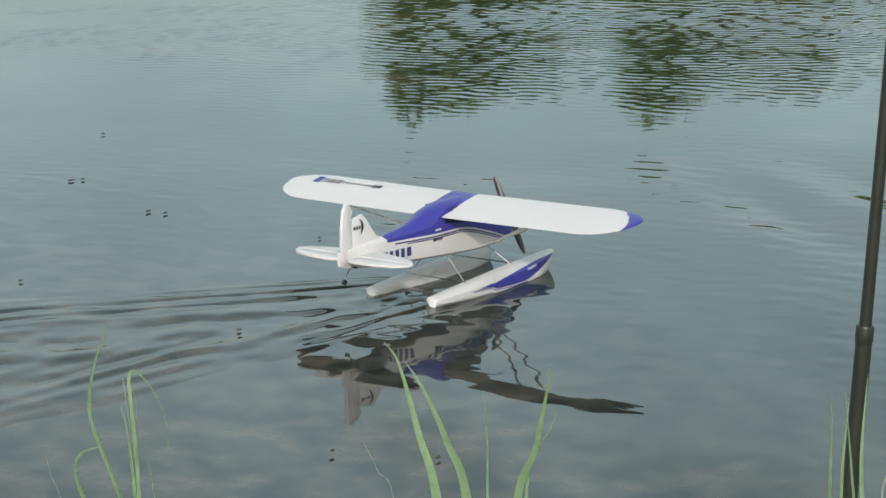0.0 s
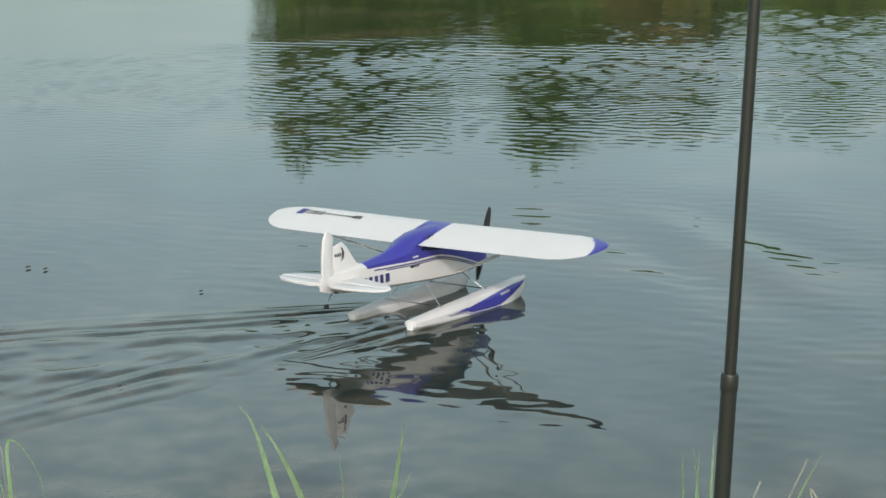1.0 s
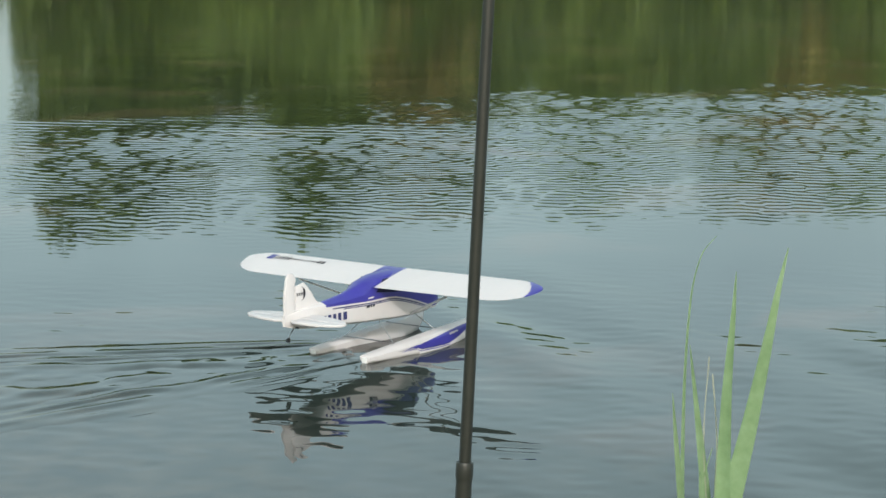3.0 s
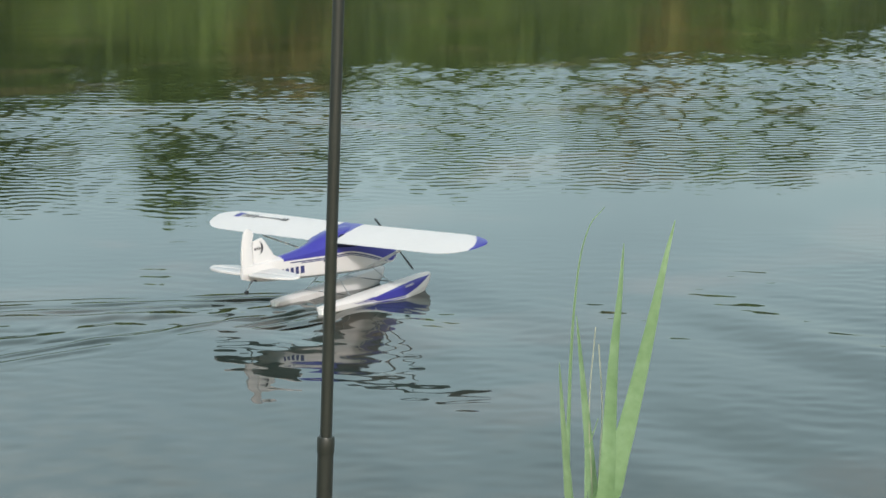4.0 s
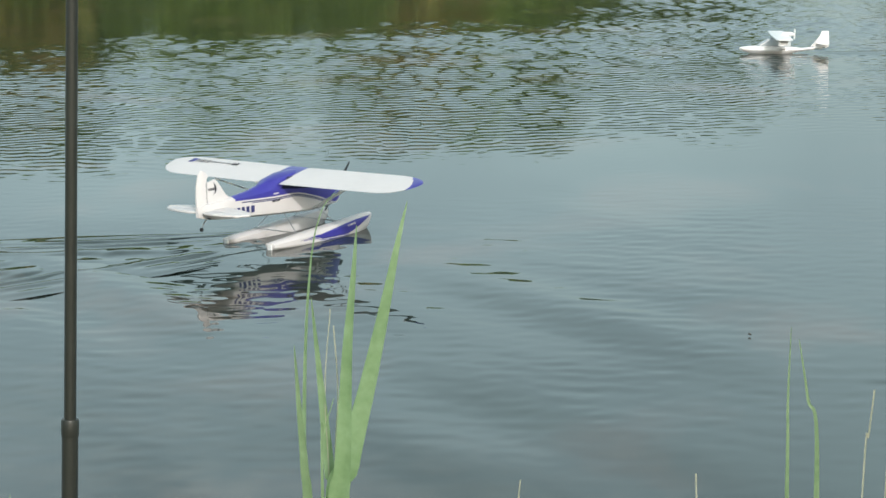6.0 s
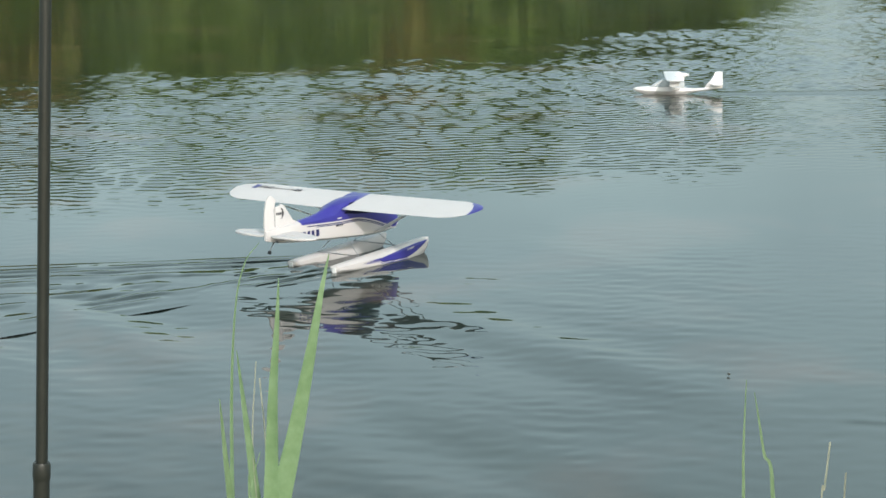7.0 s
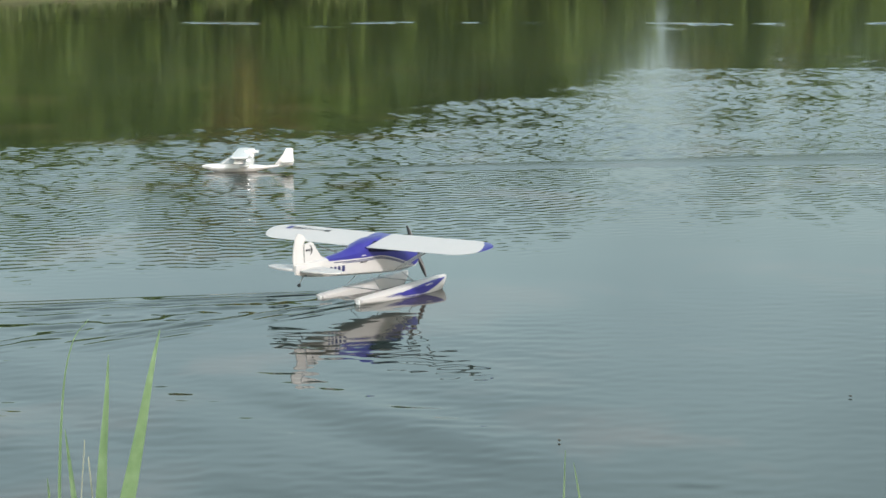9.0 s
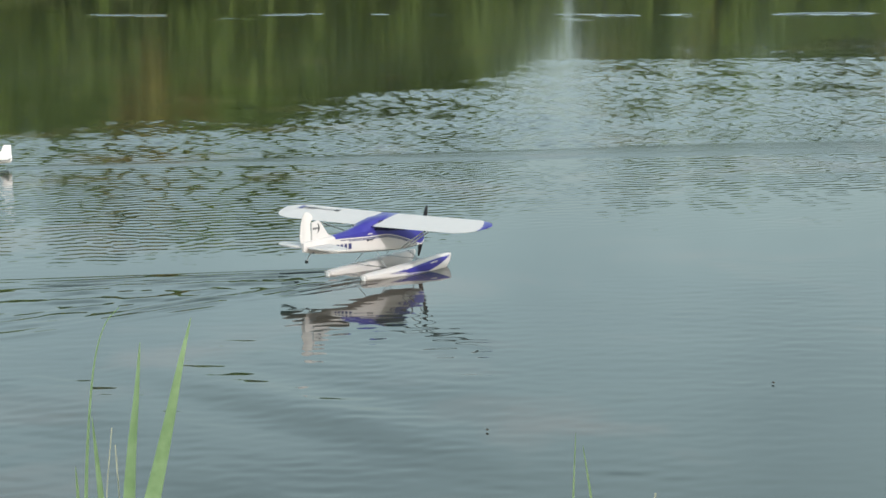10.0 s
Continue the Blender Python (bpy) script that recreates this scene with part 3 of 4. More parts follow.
    # aileron hinge lines and lettering on the wing's top
    def wing_top(x):
        u = (W_LE - x) / W_CH
        return W_Z - (W_LE - x) * W_TILT + 0.020 * 1.9 * (math.sqrt(u) * 0.75 - 0.75 * u) + 0.003
    y = 0.575
    for w in (0.030, 0.006, 0.006, 0.010, 0.006, 0.010, 0.006, 0.008, 0.006, 0.007, 0.005, 0.006, 0.005, 0.007, 0.005, 0.005, 0.014, 0.014):
        bm = bmesh.new()
        big = y > 0.545
        d = 0.042 if big else (0.030 if y > 0.46 else 0.012 if y > 0.335 else 0.022)
        xa, xb = -0.004 - d / 2, -0.004 + d / 2
        q = [bm.verts.new(p) for p in ((xa, y - w, wing_top(xa) + y * 0.006), (xa, y, wing_top(xa) + y * 0.006), (xb, y, wing_top(xb) + y * 0.006), (xb, y - w, wing_top(xb) + y * 0.006))]
        bm.faces.new(q)
        bmesh.ops.solidify(bm, geom=bm.faces[:], thickness=0.001)
        part("wing_lettering_bar", bm, BLUE if big else INK, root, smooth=False)
        y -= w + (0.008 if y > 0.36 else 0.004)
    # wing struts
    for s in (-1, 1):
        for x0, x1 in ((0.10, 0.0), (0.06, -0.10)):
            bm = bmesh.new()
            tube(bm, [(x0, s * 0.046, 0.150), (x1, s * 0.34, 0.292 - (0.05 - x1) * 0.2)], 0.0035, 6)
            part("wing_strut", bm, GREYFOAM, root)
    # tail
    bm = bmesh.new()
    slab(bm, [(-0.355, 0.245), (-0.385, 0.262), (-0.427, 0.318), (-0.443, 0.332), (-0.485, 0.324), (-0.489, 0.19), (-0.42, 0.20)], 0.010, 1)
    part("fin", bm, FOAM, root)
    for s in (-1, 1):
        bm = bmesh.new()
        for rad, wid, off in ((0.024, 0.010, 0.0), (0.016, 0.005, 0.006)):
            outer, inner = [], []
            for i in range(15):
                a = radians(-80 + 160 * i / 14)
                outer.append(bm.verts.new((-0.463 + off + math.cos(a) * rad, s * 0.0058, 0.297 + math.sin(a) * rad)))
                inner.append(bm.verts.new((-0.463 + off + math.cos(a) * rad - wid * math.cos(a) ** 2, s * 0.0058, 0.297 + math.sin(a) * (rad - 0.001))))
            for i in range(14):
                bm.faces.new((outer[i], outer[i + 1], inner[i + 1], inner[i]))
        for i in range(4):
            xx = -0.483 + i * 0.011
            bm.faces.new([bm.verts.new(p) for p in ((xx, s * 0.0058, 0.291), (xx + 0.008, s * 0.0058, 0.291), (xx + 0.008, s * 0.0058, 0.301), (xx, s * 0.0058, 0.301))])
        part("crescent_emblem", bm, INK, root, "dark crescent emblem", smooth=False)
    for s in (-1, 1):
        bm = bmesh.new()
        slab(bm, [(-0.40, s * 0.014), (-0.415, s * 0.07), (-0.435, s * 0.15), (-0.452, s * 0.195), (-0.475, s * 0.218), (-0.480, s * 0.218), (-0.480, s * 0.012)], 0.009, 2, 0.214)
        part("tailplane", bm, FOAM, root)
        bm = bmesh.new()
        slab(bm, [(-0.483, s * 0.018), (-0.483, s * 0.217), (-0.498, s * 0.213), (-0.522, s * 0.185), (-0.538, s * 0.12), (-0.542, s * 0.04), (-0.530, s * 0.018)], 0.008, 2, 0.213)
        part("elevator", bm, FOAM, root)
    bm = bmesh.new()
    slab(bm, [(0.0, 0.0), (0.0, 0.125), (0.012, 0.155), (-0.002, 0.174), (-0.022, 0.178), (-0.036, 0.160), (-0.047, 0.115), (-0.052, 0.06), (-0.047, 0.02), (-0.034, -0.002), (-0.018, -0.010)], 0.010, 1)
    rudder = part("rudder", bm, FOAM, root, "white rudder turned aside")
    rudder.location = (-0.493, 0, 0.196)
    # tail wheel and water rudder
    bm = bmesh.new()
    tube(bm, [(-0.485, 0, 0.192), (-0.508, 0, 0.172), (-0.522, 0, 0.152)], 0.0022, 6)
    part("tail_wheel_spring", bm, STEEL, root)
    bm = bmesh.new()
    tube(bm, [(-0.524, -0.004, 0.147), (-0.524, 0.004, 0.147)], 0.0075, 14)
    part("tail_wheel", bm, BLACK, root)
    bm = bmesh.new()
    tube(bm, [(-0.495, -0.022, 0.186), (-0.495, 0.022, 0.186)], 0.003, 6)
    part("control_arm", bm, INK, root)
    # floats with decals, keel fins and wires
    for s in (-1, 1):
        fl = new("float")
        fl.parent = root
        fl["label"] = "white foam float with blue flash" if s < 0 else "grey-white foam float with blue flash"
        yc = s * 0.118
        bm = bmesh.new()
        rows = [(FLOAT_ROWS[0][0] - 0.003, 0.038, 0.062, 0.020)] + FLOAT_ROWS
        loft(bm, [float_ring(x, yc, k, d, h, 0) for x, k, d, h in rows])
        part("hull", bm, FOAM, fl)
        out = s  # the flash is on the outer side
        bm = bmesh.new()
        def rim(x, k):
            kz, dz, hf = float_at(x)
            chine = kz + (dz - kz) * 0.42
            side_top = dz - (dz - chine) * 0.35
            side_bot = chine + 0.006
            z = side_bot + (side_top - side_bot) * k
            return (x, yc + out * (hf + 0.0010), z)
        def skin(x, h):
            """A point of the outer skin: h runs 0 to 1 up the side, 1 to 2 over the shoulder to the deck."""
            kz, dz, hf = float_at(x)
            if h <= 1:
                return rim(x, h)
            px, py, pz = rim(x, 1)
            k = h - 1
            return (x, yc + out * (hf * (1 - 0.28 * k) + 0.0014), pz + (dz - 0.004 - pz) * k + 0.0014)
        n, m = 26, 6
        grid = []
        for i in range(n + 1):
            u = i / n
            x = -0.095 + 0.408 * u
            hi = 0.72 + 0.98 * math.sin(min(1, u * 1.25) * math.pi / 2) ** 1.3 - 0.55 * max(0, (u - 0.72) / 0.28) ** 2
            lo = 0.70 - 0.55 * min(1, u / 0.55) + 0.92 * max(0, (u - 0.55) / 0.45) ** 1.6
            hi = max(hi, lo + 0.02)
            grid.append([bm.verts.new(skin(x, lo + (hi - lo) * j / m)) for j in range(m + 1)])
        for i in range(n):
            for j in range(m):
                bm.faces.new((grid[i][j], grid[i + 1][j], grid[i + 1][j + 1], grid[i][j + 1]))
        part("blue_flash", bm, BLUE, fl, "blue flash decal", smooth=False)
        for k, x0, mat in ((0.50, -0.130, NAVY), (0.32, -0.115, BLUE)):
            bm = bmesh.new()
            xs3 = [x0 + (0.150 - x0) * i / 16 for i in range(17)]
            a = [bm.verts.new(skin(x, k + 0.10 - 0.42 * (i / 16) ** 1.3 + 0.045)) for i, x in enumerate(xs3)]
            b = [bm.verts.new(skin(x, k + 0.10 - 0.42 * (i / 16) ** 1.3 - 0.045)) for i, x in enumerate(xs3)]
            for i in range(16):
                bm.faces.new((a[i], a[i + 1], b[i + 1], b[i]))
            part("float_stripe", bm, mat, fl, smooth=False)
        for x, w in ((0.150, 0.006), (0.159, 0.005), (0.167, 0.006), (0.176, 0.005), (0.184, 0.006), (0.193, 0.005)):
            bm = bmesh.new()
            q = [bm.verts.new((px, py + out * 0.001, pz)) for px, py, pz in (skin(x, 0.95), skin(x + w, 0.95), skin(x + w, 1.22), skin(x, 1.22))]
            bm.faces.new(q)
            part("float_lettering_bar", bm, FOAM, fl, smooth=False)
        bm = bmesh.new()
        slab(bm, [(-0.279, 0.036), (-0.272, 0.036), (-0.272, 0.058), (-0.279, 0.058)], 0.020, 1, yc)
        part("stern_plate", bm, GREYFOAM, fl)
        for x0, x1 in ((0.115, 0.085), (-0.115, -0.10)):
            bm = bmesh.new()
            tube(bm, [(x0, yc, float_at(x0)[1] - 0.004), (x1, s * 0.034, 0.152)], 0.0016, 6)
            part("float_strut", bm, STEEL, root)
    for x in (0.115, -0.115):
        bm = bmesh.new()
        tube(bm, [(x, -0.118, float_at(x)[1] + 0.003), (x, 0.118, float_at(x)[1] + 0.003)], 0.0022, 6)
        part("spreader_bar", bm, STEEL, root)
    # propeller and spinner
    prop = new("propeller")
    prop.parent = root
    prop.location = (0.262, 0, 0.205)
    prop["label"] = "black two-bladed propeller"
    for s in (-1, 1):
        bm = bmesh.new()
        rings = []
        for i in range(9):
            u = i / 8
            rad = s * (0.010 + u * 0.120)
            w = (0.0045 + 0.0055 * math.sin(math.pi * min(1, u * 0.85 + 0.1))) * (1 if u < 0.9 else 0.6)
            tw = radians(55 - 38 * u)
            ring = []
            for k in range(8):
                a = k * math.tau / 8
                px, py = math.cos(a) * w, math.sin(a) * 0.0022
                ring.append((px * math.sin(tw) * -1 + py * math.cos(tw), px * math.cos(tw) + py * math.sin(tw), rad))
            rings.append(ring)
        loft(bm, rings)
        part("blade", bm, BLACK, prop)
    bm = bmesh.new()
    loft(bm, [[(x, math.cos(k * math.tau / 14) * rr, math.sin(k * math.tau / 14) * rr) for k in range(14)] for x, rr in ((-0.012, 0.014), (0.0, 0.0135), (0.012, 0.010), (0.020, 0.005), (0.023, 0.001))])
    part("spinner", bm, BLACK, prop)
    tagged(root, "white and blue foam high-wing model seaplane taxiing on two floats", "model seaplane")
    return root, rudder, prop


seaplane, rudder, propeller = build_seaplane()


# ---- second seaplane: flying-boat hull, engine pod over the wing ----
def build_flying_boat():
    root = new("flying_boat")
    bm = bmesh.new()
    rows = [(0.335, 0.004, 0.036, 0.044), (0.315, 0.018, 0.022, 0.052), (0.26, 0.034, 0.004, 0.058), (0.18, 0.044, -0.010, 0.062), (0.08, 0.048, -0.014, 0.064), (0.0, 0.046, -0.012, 0.060),
            (-0.06, 0.034, 0.002, 0.050), (-0.13, 0.020, 0.016, 0.042), (-0.22, 0.014, 0.027, 0.048), (-0.30, 0.011, 0.038, 0.060), (-0.335, 0.006, 0.046, 0.066)]
    loft(bm, [[(x, 0, lo), (x, w * 0.9, lo + (hi - lo) * .4), (x, w, lo + (hi - lo) * .55), (x, w * 0.75, hi - (hi - lo) * .1), (x, w * .3, hi),
               (x, -w * .3, hi), (x, -w * 0.75, hi - (hi - lo) * .1), (x, -w, lo + (hi - lo) * .55), (x, -w * 0.9, lo + (hi - lo) * .4)] for x, w, lo, hi in rows])
    part("hull", bm, WHITE, root)
    bm = bmesh.new()
    loft(bm, [[(x, w * c, z0 + h * d) for c, d in ((1, 0), (0.85, .55), (0.5, .92), (0, 1), (-.5, .92), (-.85, .55), (-1, 0))] for x, w, z0, h in
              ((0.21, 0.020, 0.058, 0.004), (0.17, 0.034, 0.058, 0.030), (0.12, 0.041, 0.060, 0.054), (0.06, 0.042, 0.060, 0.066), (0.0, 0.038, 0.056, 0.066), (-0.05, 0.024, 0.048, 0.050))])
    part("canopy", bm, CANOPY, root, "pale glazed canopy")
    bm = bmesh.new()
    slab(bm, [(0.075, -0.375), (0.095, -0.34), (0.10, 0.0), (0.095, 0.34), (0.075, 0.375), (-0.01, 0.375), (-0.03, 0.34), (-0.03, -0.34), (-0.01, -0.375)], 0.014, 2, 0.134)
    part("wing", bm, WHITE, root)
    for s in (-1, 1):
        bm = bmesh.new()
        slab(bm, [(0.075, 0.092), (0.055, 0.084), (0.005, 0.092), (-0.005, 0.130), (0.07, 0.130)], 0.012, 1, s * 0.31)
        part("wing_float", bm, WHITE, root)
        bm = bmesh.new()
        tube(bm, [(0.185, s * 0.030, 0.060), (0.115, s * 0.039, 0.108)], 0.004, 6)
        part("windscreen_post", bm, WHITE, root)
        bm = bmesh.new()
        tube(bm, [(0.03, s * 0.03, 0.060), (0.03, s * 0.05, 0.130)], 0.006, 6)
        part("wing_mount", bm, WHITE, root)
        bm = bmesh.new()
        slab(bm, [(0.06, s * 0.04), (0.06, s * 0.10), (0.0, s * 0.11), (-0.02, s * 0.04)], 0.012, 2, 0.05)
        part("sponson", bm, WHITE, root)
    bm = bmesh.new()
    loft(bm, [[(x, math.cos(k * math.tau / 10) * r, 0.146 + math.sin(k * math.tau / 10) * r * 1.1) for k in range(10)] for x, r in ((0.02, 0.006), (0.005, 0.013), (-0.03, 0.016), (-0.06, 0.013), (-0.075, 0.006))])
    part("engine_pod", bm, WHITE, root)
    bm = bmesh.new()
    slab(bm, [(0.02, 0.09), (0.01, 0.150), (-0.055, 0.150), (-0.045, 0.09)], 0.012, 1)
    part("pylon", bm, WHITE, root)
    prop = new("pusher_propeller")
    prop.parent, prop.location = root, (-0.080, 0, 0.146)
    for s in (-1, 1):
        bm = bmesh.new()
        tube(bm, [(0, 0, 0), (0.002, s * 0.004, s * 0.022), (0, s * 0.005, s * 0.042)], [0.004, 0.007, 0.003], 6)
        part("blade", bm, GREYFOAM, prop)
    bm = bmesh.new()
    slab(bm, [(-0.20, 0.050), (-0.265, 0.128), (-0.282, 0.168), (-0.335, 0.170), (-0.340, 0.060), (-0.33, 0.048)], 0.012, 1)
    part("fin", bm, WHITE, root)
    bm = bmesh.new()
    slab(bm, [(-0.245, 0.0), (-0.26, 0.12), (-0.285, 0.13), (-0.325, 0.13), (-0.335, 0.0), (-0.325, -0.13), (-0.285, -0.13), (-0.26, -0.12)], 0.008, 2, 0.078)
    part("tailplane", bm, WHITE, root)
    tagged(root, "small all-white model flying boat taxiing across the lake", "model seaplane")
    return root, prop


flying_boat, pusher = build_flying_boat()


# ---- wakes: rigid patches of disturbed water that travel with the two models ----
def wake_mesh(name, length, half_angle, start, amp, lam, fill, label, mat, nx=190, ny=100, top=0.0025, rim=0.78):
    xs = np.linspace(0, length, nx)
    us = np.linspace(-1, 1, ny)
    gx, gu = np.meshgrid(xs, us, indexing="ij")
    half = start + gx * math.tan(radians(half_angle)) * 1.35
    gy = gu * half
    wob = waves(gx, gy, wave_set(31, 16, 0.25, 1.3, 1.2), 1.0)
    arm = np.abs(gy) - (start * 0.55 + gx * math.tan(radians(half_angle))) + wob * 0.16
    along = gx * math.cos(radians(35)) - np.abs(gy) * math.sin(radians(35))
    env = np.exp(-(arm / (0.05 + 0.10 * gx)) ** 2)
    fade = smooth_step(0, 0.08, gx) * (1 - smooth_step(length * 0.45, length, gx)) * (1 - smooth_step(rim, 1.0, np.abs(gu)))
    z = amp * (0.65 + 0.5 * np.clip(wob / wob.std(), -1, 1)) * env * np.sin(2 * np.pi * arm / lam * 1.0 + 0.6 * np.sin(gx * 3.1))
    kx, ky, ph, lm = wave_set(21, 30, 0.07, 0.24, 0.9, 0.0)
    rough = waves(gx, gy, (kx, ky, ph, lm), 1.0)
    z += rough * fill * np.exp(-gx / (length * 0.4)) * np.exp(-(gy / (half * 0.6)) ** 2)
    kx, ky, ph, lm = wave_set(22, 14, 0.16, 0.4, 0.25, math.pi / 2)
    z += waves(gx, gy, (kx, ky, ph, lm), 1.0) * fill * 0.8 * np.exp(-(gy / (half * 0.7)) ** 2)
    z = z * fade + (top + 0.0015) * fade - 0.0015
    idx = np.arange(nx * ny).reshape(nx, ny)
    faces = np.stack([idx[:-1, :-1], idx[:-1, 1:], idx[1:, 1:], idx[1:, :-1]], -1).reshape(-1, 4)[:, ::-1]
    ob = mesh_object(name, np.stack([-gx, gy, z], -1).reshape(-1, 3).tolist(), faces.tolist(), mat)
    return tagged(ob, label, "wake", kind="stuff")


wake = wake_mesh("seaplane_wake", 3.2, 13, 0.26, 0.0042, 0.095, 0.085, "low V-shaped ripples trailing behind the seaplane's floats", WATER)
boat_wake = wake_mesh("flying_boat_wake", 9.0, 3.2, 0.16, 0.0012, 0.16, 0.02, "smooth pale streak of disturbed water behind the flying boat", CHURNED, top=0.0075, rim=0.2)


# ---- pole at the water's edge ----
def build_pole():
    root = new("telescopic_pole")
    root.location = (-0.721, 2.809, 0.0)
    lean = Vector((0.0532 * 0.968, 0.0132, 1.0))
    def up(z):
        return lean * z + Vector((-0.0532 * 0.968, -0.0132, 0)) * 0.7355
    bm = bmesh.new()
    tube(bm, [up(-0.45), up(0.2), up(0.735)], [0.0128, 0.0125, 0.0122], 20)
    part("lower_section", bm, CARBON, root)
    bm = bmesh.new()
    tube(bm, [up(0.712), up(0.716), up(0.735), up(0.739)], [0.0126, 0.0134, 0.0134, 0.0120], 20)
    part("collar", bm, CARBON, root)
    bm = bmesh.new()
    tube(bm, [up(0.72), up(1.3), up(2.0)], [0.0092, 0.0088, 0.0084], 18)
    part("middle_section", bm, CARBON, root)
    bm = bmesh.new()
    tube(bm, [up(1.985), up(2.0), up(2.02)], [0.0090, 0.0093, 0.0090], 18)
    part("collar", bm, CARBON, root)
    bm = bmesh.new()
    tube(bm, [up(2.0), up(2.8), up(3.4)], [0.0062, 0.0058, 0.0052], 14)
    part("upper_section", bm, CARBON, root)
    tagged(root, "dark telescopic pole planted at the water's edge", "pole")


build_pole()


# ---- reeds on the near bank ----
def leaf_mesh(points, width, seed=0, dry=False):
    """A leaf along a smooth curve through points, folded along its midrib, long-tapering to its tip and turning a little as it rises."""
    r = random.Random(seed)
    pts = [Vector(p) for p in points]
    ctl = [pts[0] * 2 - pts[1]] + pts + [pts[-1] * 2 - pts[-2]]
    line = []
    for i in range(1, len(ctl) - 2):
        p0, p1, p2, p3 = ctl[i - 1:i + 3]
        for k in range(7):
            u = k / 7
            line.append(0.5 * ((2 * p1) + (p2 - p0) * u + (2 * p0 - 5 * p1 + 4 * p2 - p3) * u * u + (3 * p1 - p0 - 3 * p2 + p3) * u ** 3))
    line.append(pts[-1])
    run = [0.0]
    for a, b in zip(line, line[1:]):
        run.append(run[-1] + (b - a).length)
    turn, twist = r.uniform(-0.5, 0.5), r.uniform(-0.7, 0.7)
    verts, faces = [], []
    for i, p in enumerate(line):
        u = run[i] / run[-1]
        way = (line[min(i + 1, len(line) - 1)] - line[max(i - 1, 0)]).normalized()
        t = turn + twist * u
        across = Vector((way.z * math.cos(t), math.sin(t), -way.x * math.cos(t))).normalized()
        back = way.cross(across)
        w = width * (0.36 if dry else 0.62 * min(1, (1 - u) * 4.6) ** 0.8) + 0.0002
        verts += [p - across * w, p + back * w * 0.35, p + across * w]
        if i:
            b = 3 * i
            faces += [(b - 3, b - 2, b + 1, b), (b - 2, b - 1, b + 2, b + 1)]
    return verts, faces


def clump(label, base_x, y, leaves):
    """Leaves: width in metres, dry or green, and points (x, z) from low to tip; each springs from the ground near base_x."""
    root = new("reed_clump")
    root.location = (base_x, y, 0.22)
    for i, (width, dry, *line) in enumerate(leaves):
        k = (i % 3 - 1) * 0.012
        foot = (base_x + (line[0][0] - base_x) * 0.5, 0.17)
        hip = ((foot[0] + line[0][0] * 2) / 3, foot[1] + (line[0][1] - foot[1]) * 0.6)
        v, f = leaf_mesh([(x - base_x, k, z - 0.22) for x, z in (foot, hip, *line)], width, seed=i + int(y * 100), dry=dry)
        mesh_object("dry_stem" if dry else "leaf", v, f, STRAW if dry else REED, root)
    return tagged(root, label, "reeds", group="reeds on the near bank")


THIN = "sparse thin green grass stems on the near bank"
reeds_tall = clump("tall broad bright green reed leaves on the near bank", -0.14, 1.30, [
    (0.0130, False, (-0.132, 1.098), (-0.127, 1.155), (-0.122, 1.239), (-0.117, 1.290), (-0.114, 1.325)),
    (0.0150, False, (-0.134, 1.097), (-0.124, 1.155), (-0.110, 1.211), (-0.098, 1.263), (-0.088, 1.310), (-0.081, 1.339)),
    (0.0105, False, (-0.136, 1.097), (-0.139, 1.146), (-0.144, 1.210), (-0.149, 1.270)),
    (0.0095, False, (-0.151, 1.097), (-0.153, 1.154), (-0.156, 1.202), (-0.158, 1.242)),
    (0.0030, False, (-0.155, 1.097), (-0.153, 1.218), (-0.147, 1.297), (-0.139, 1.332), (-0.128, 1.347)),
    (0.0006, True, (-0.136, 1.097), (-0.135, 1.154), (-0.132, 1.203), (-0.134, 1.250)),
    (0.0030, False, (-0.141, 1.150), (-0.139, 1.180), (-0.132, 1.205)),
    (0.0080, False, (-0.180, 1.040), (-0.180, 1.085), (-0.178, 1.118)),
    (0.0005, True, (-0.139, 1.100), (-0.141, 1.200), (-0.136, 1.262)),
])
reeds_side = clump(THIN, 0.19, 1.35, [
    (0.0036, False, (0.179, 1.120), (0.178, 1.190), (0.179, 1.244)),
    (0.0050, False, (0.201, 1.130), (0.193, 1.190), (0.186, 1.232)),
    (0.0012, True, (0.235, 1.120), (0.238, 1.160), (0.241, 1.193)),
    (0.0010, True, (0.247, 1.120), (0.248, 1.150), (0.249, 1.178)),
])
reeds_arch = clump("arching green reed leaves on the near bank", -0.86, 1.70, [
    (0.0080, False, (-0.895, 0.806), (-0.916, 0.893), (-0.936, 0.961), (-0.952, 0.983)),
    (0.0085, False, (-0.868, 0.810), (-0.891, 0.884), (-0.915, 0.934), (-0.935, 0.961)),
    (0.0042, False, (-0.852, 0.812), (-0.852, 0.889), (-0.855, 0.935)),
    (0.0075, False, (-0.812, 0.819), (-0.791, 0.891), (-0.780, 0.944), (-0.774, 0.979)),
    (0.0032, False, (-0.806, 0.831), (-0.794, 0.885), (-0.782, 0.907), (-0.773, 0.927)),
    (0.0014, True, (-0.955, 0.797), (-0.974, 0.837), (-0.989, 0.865)),
])
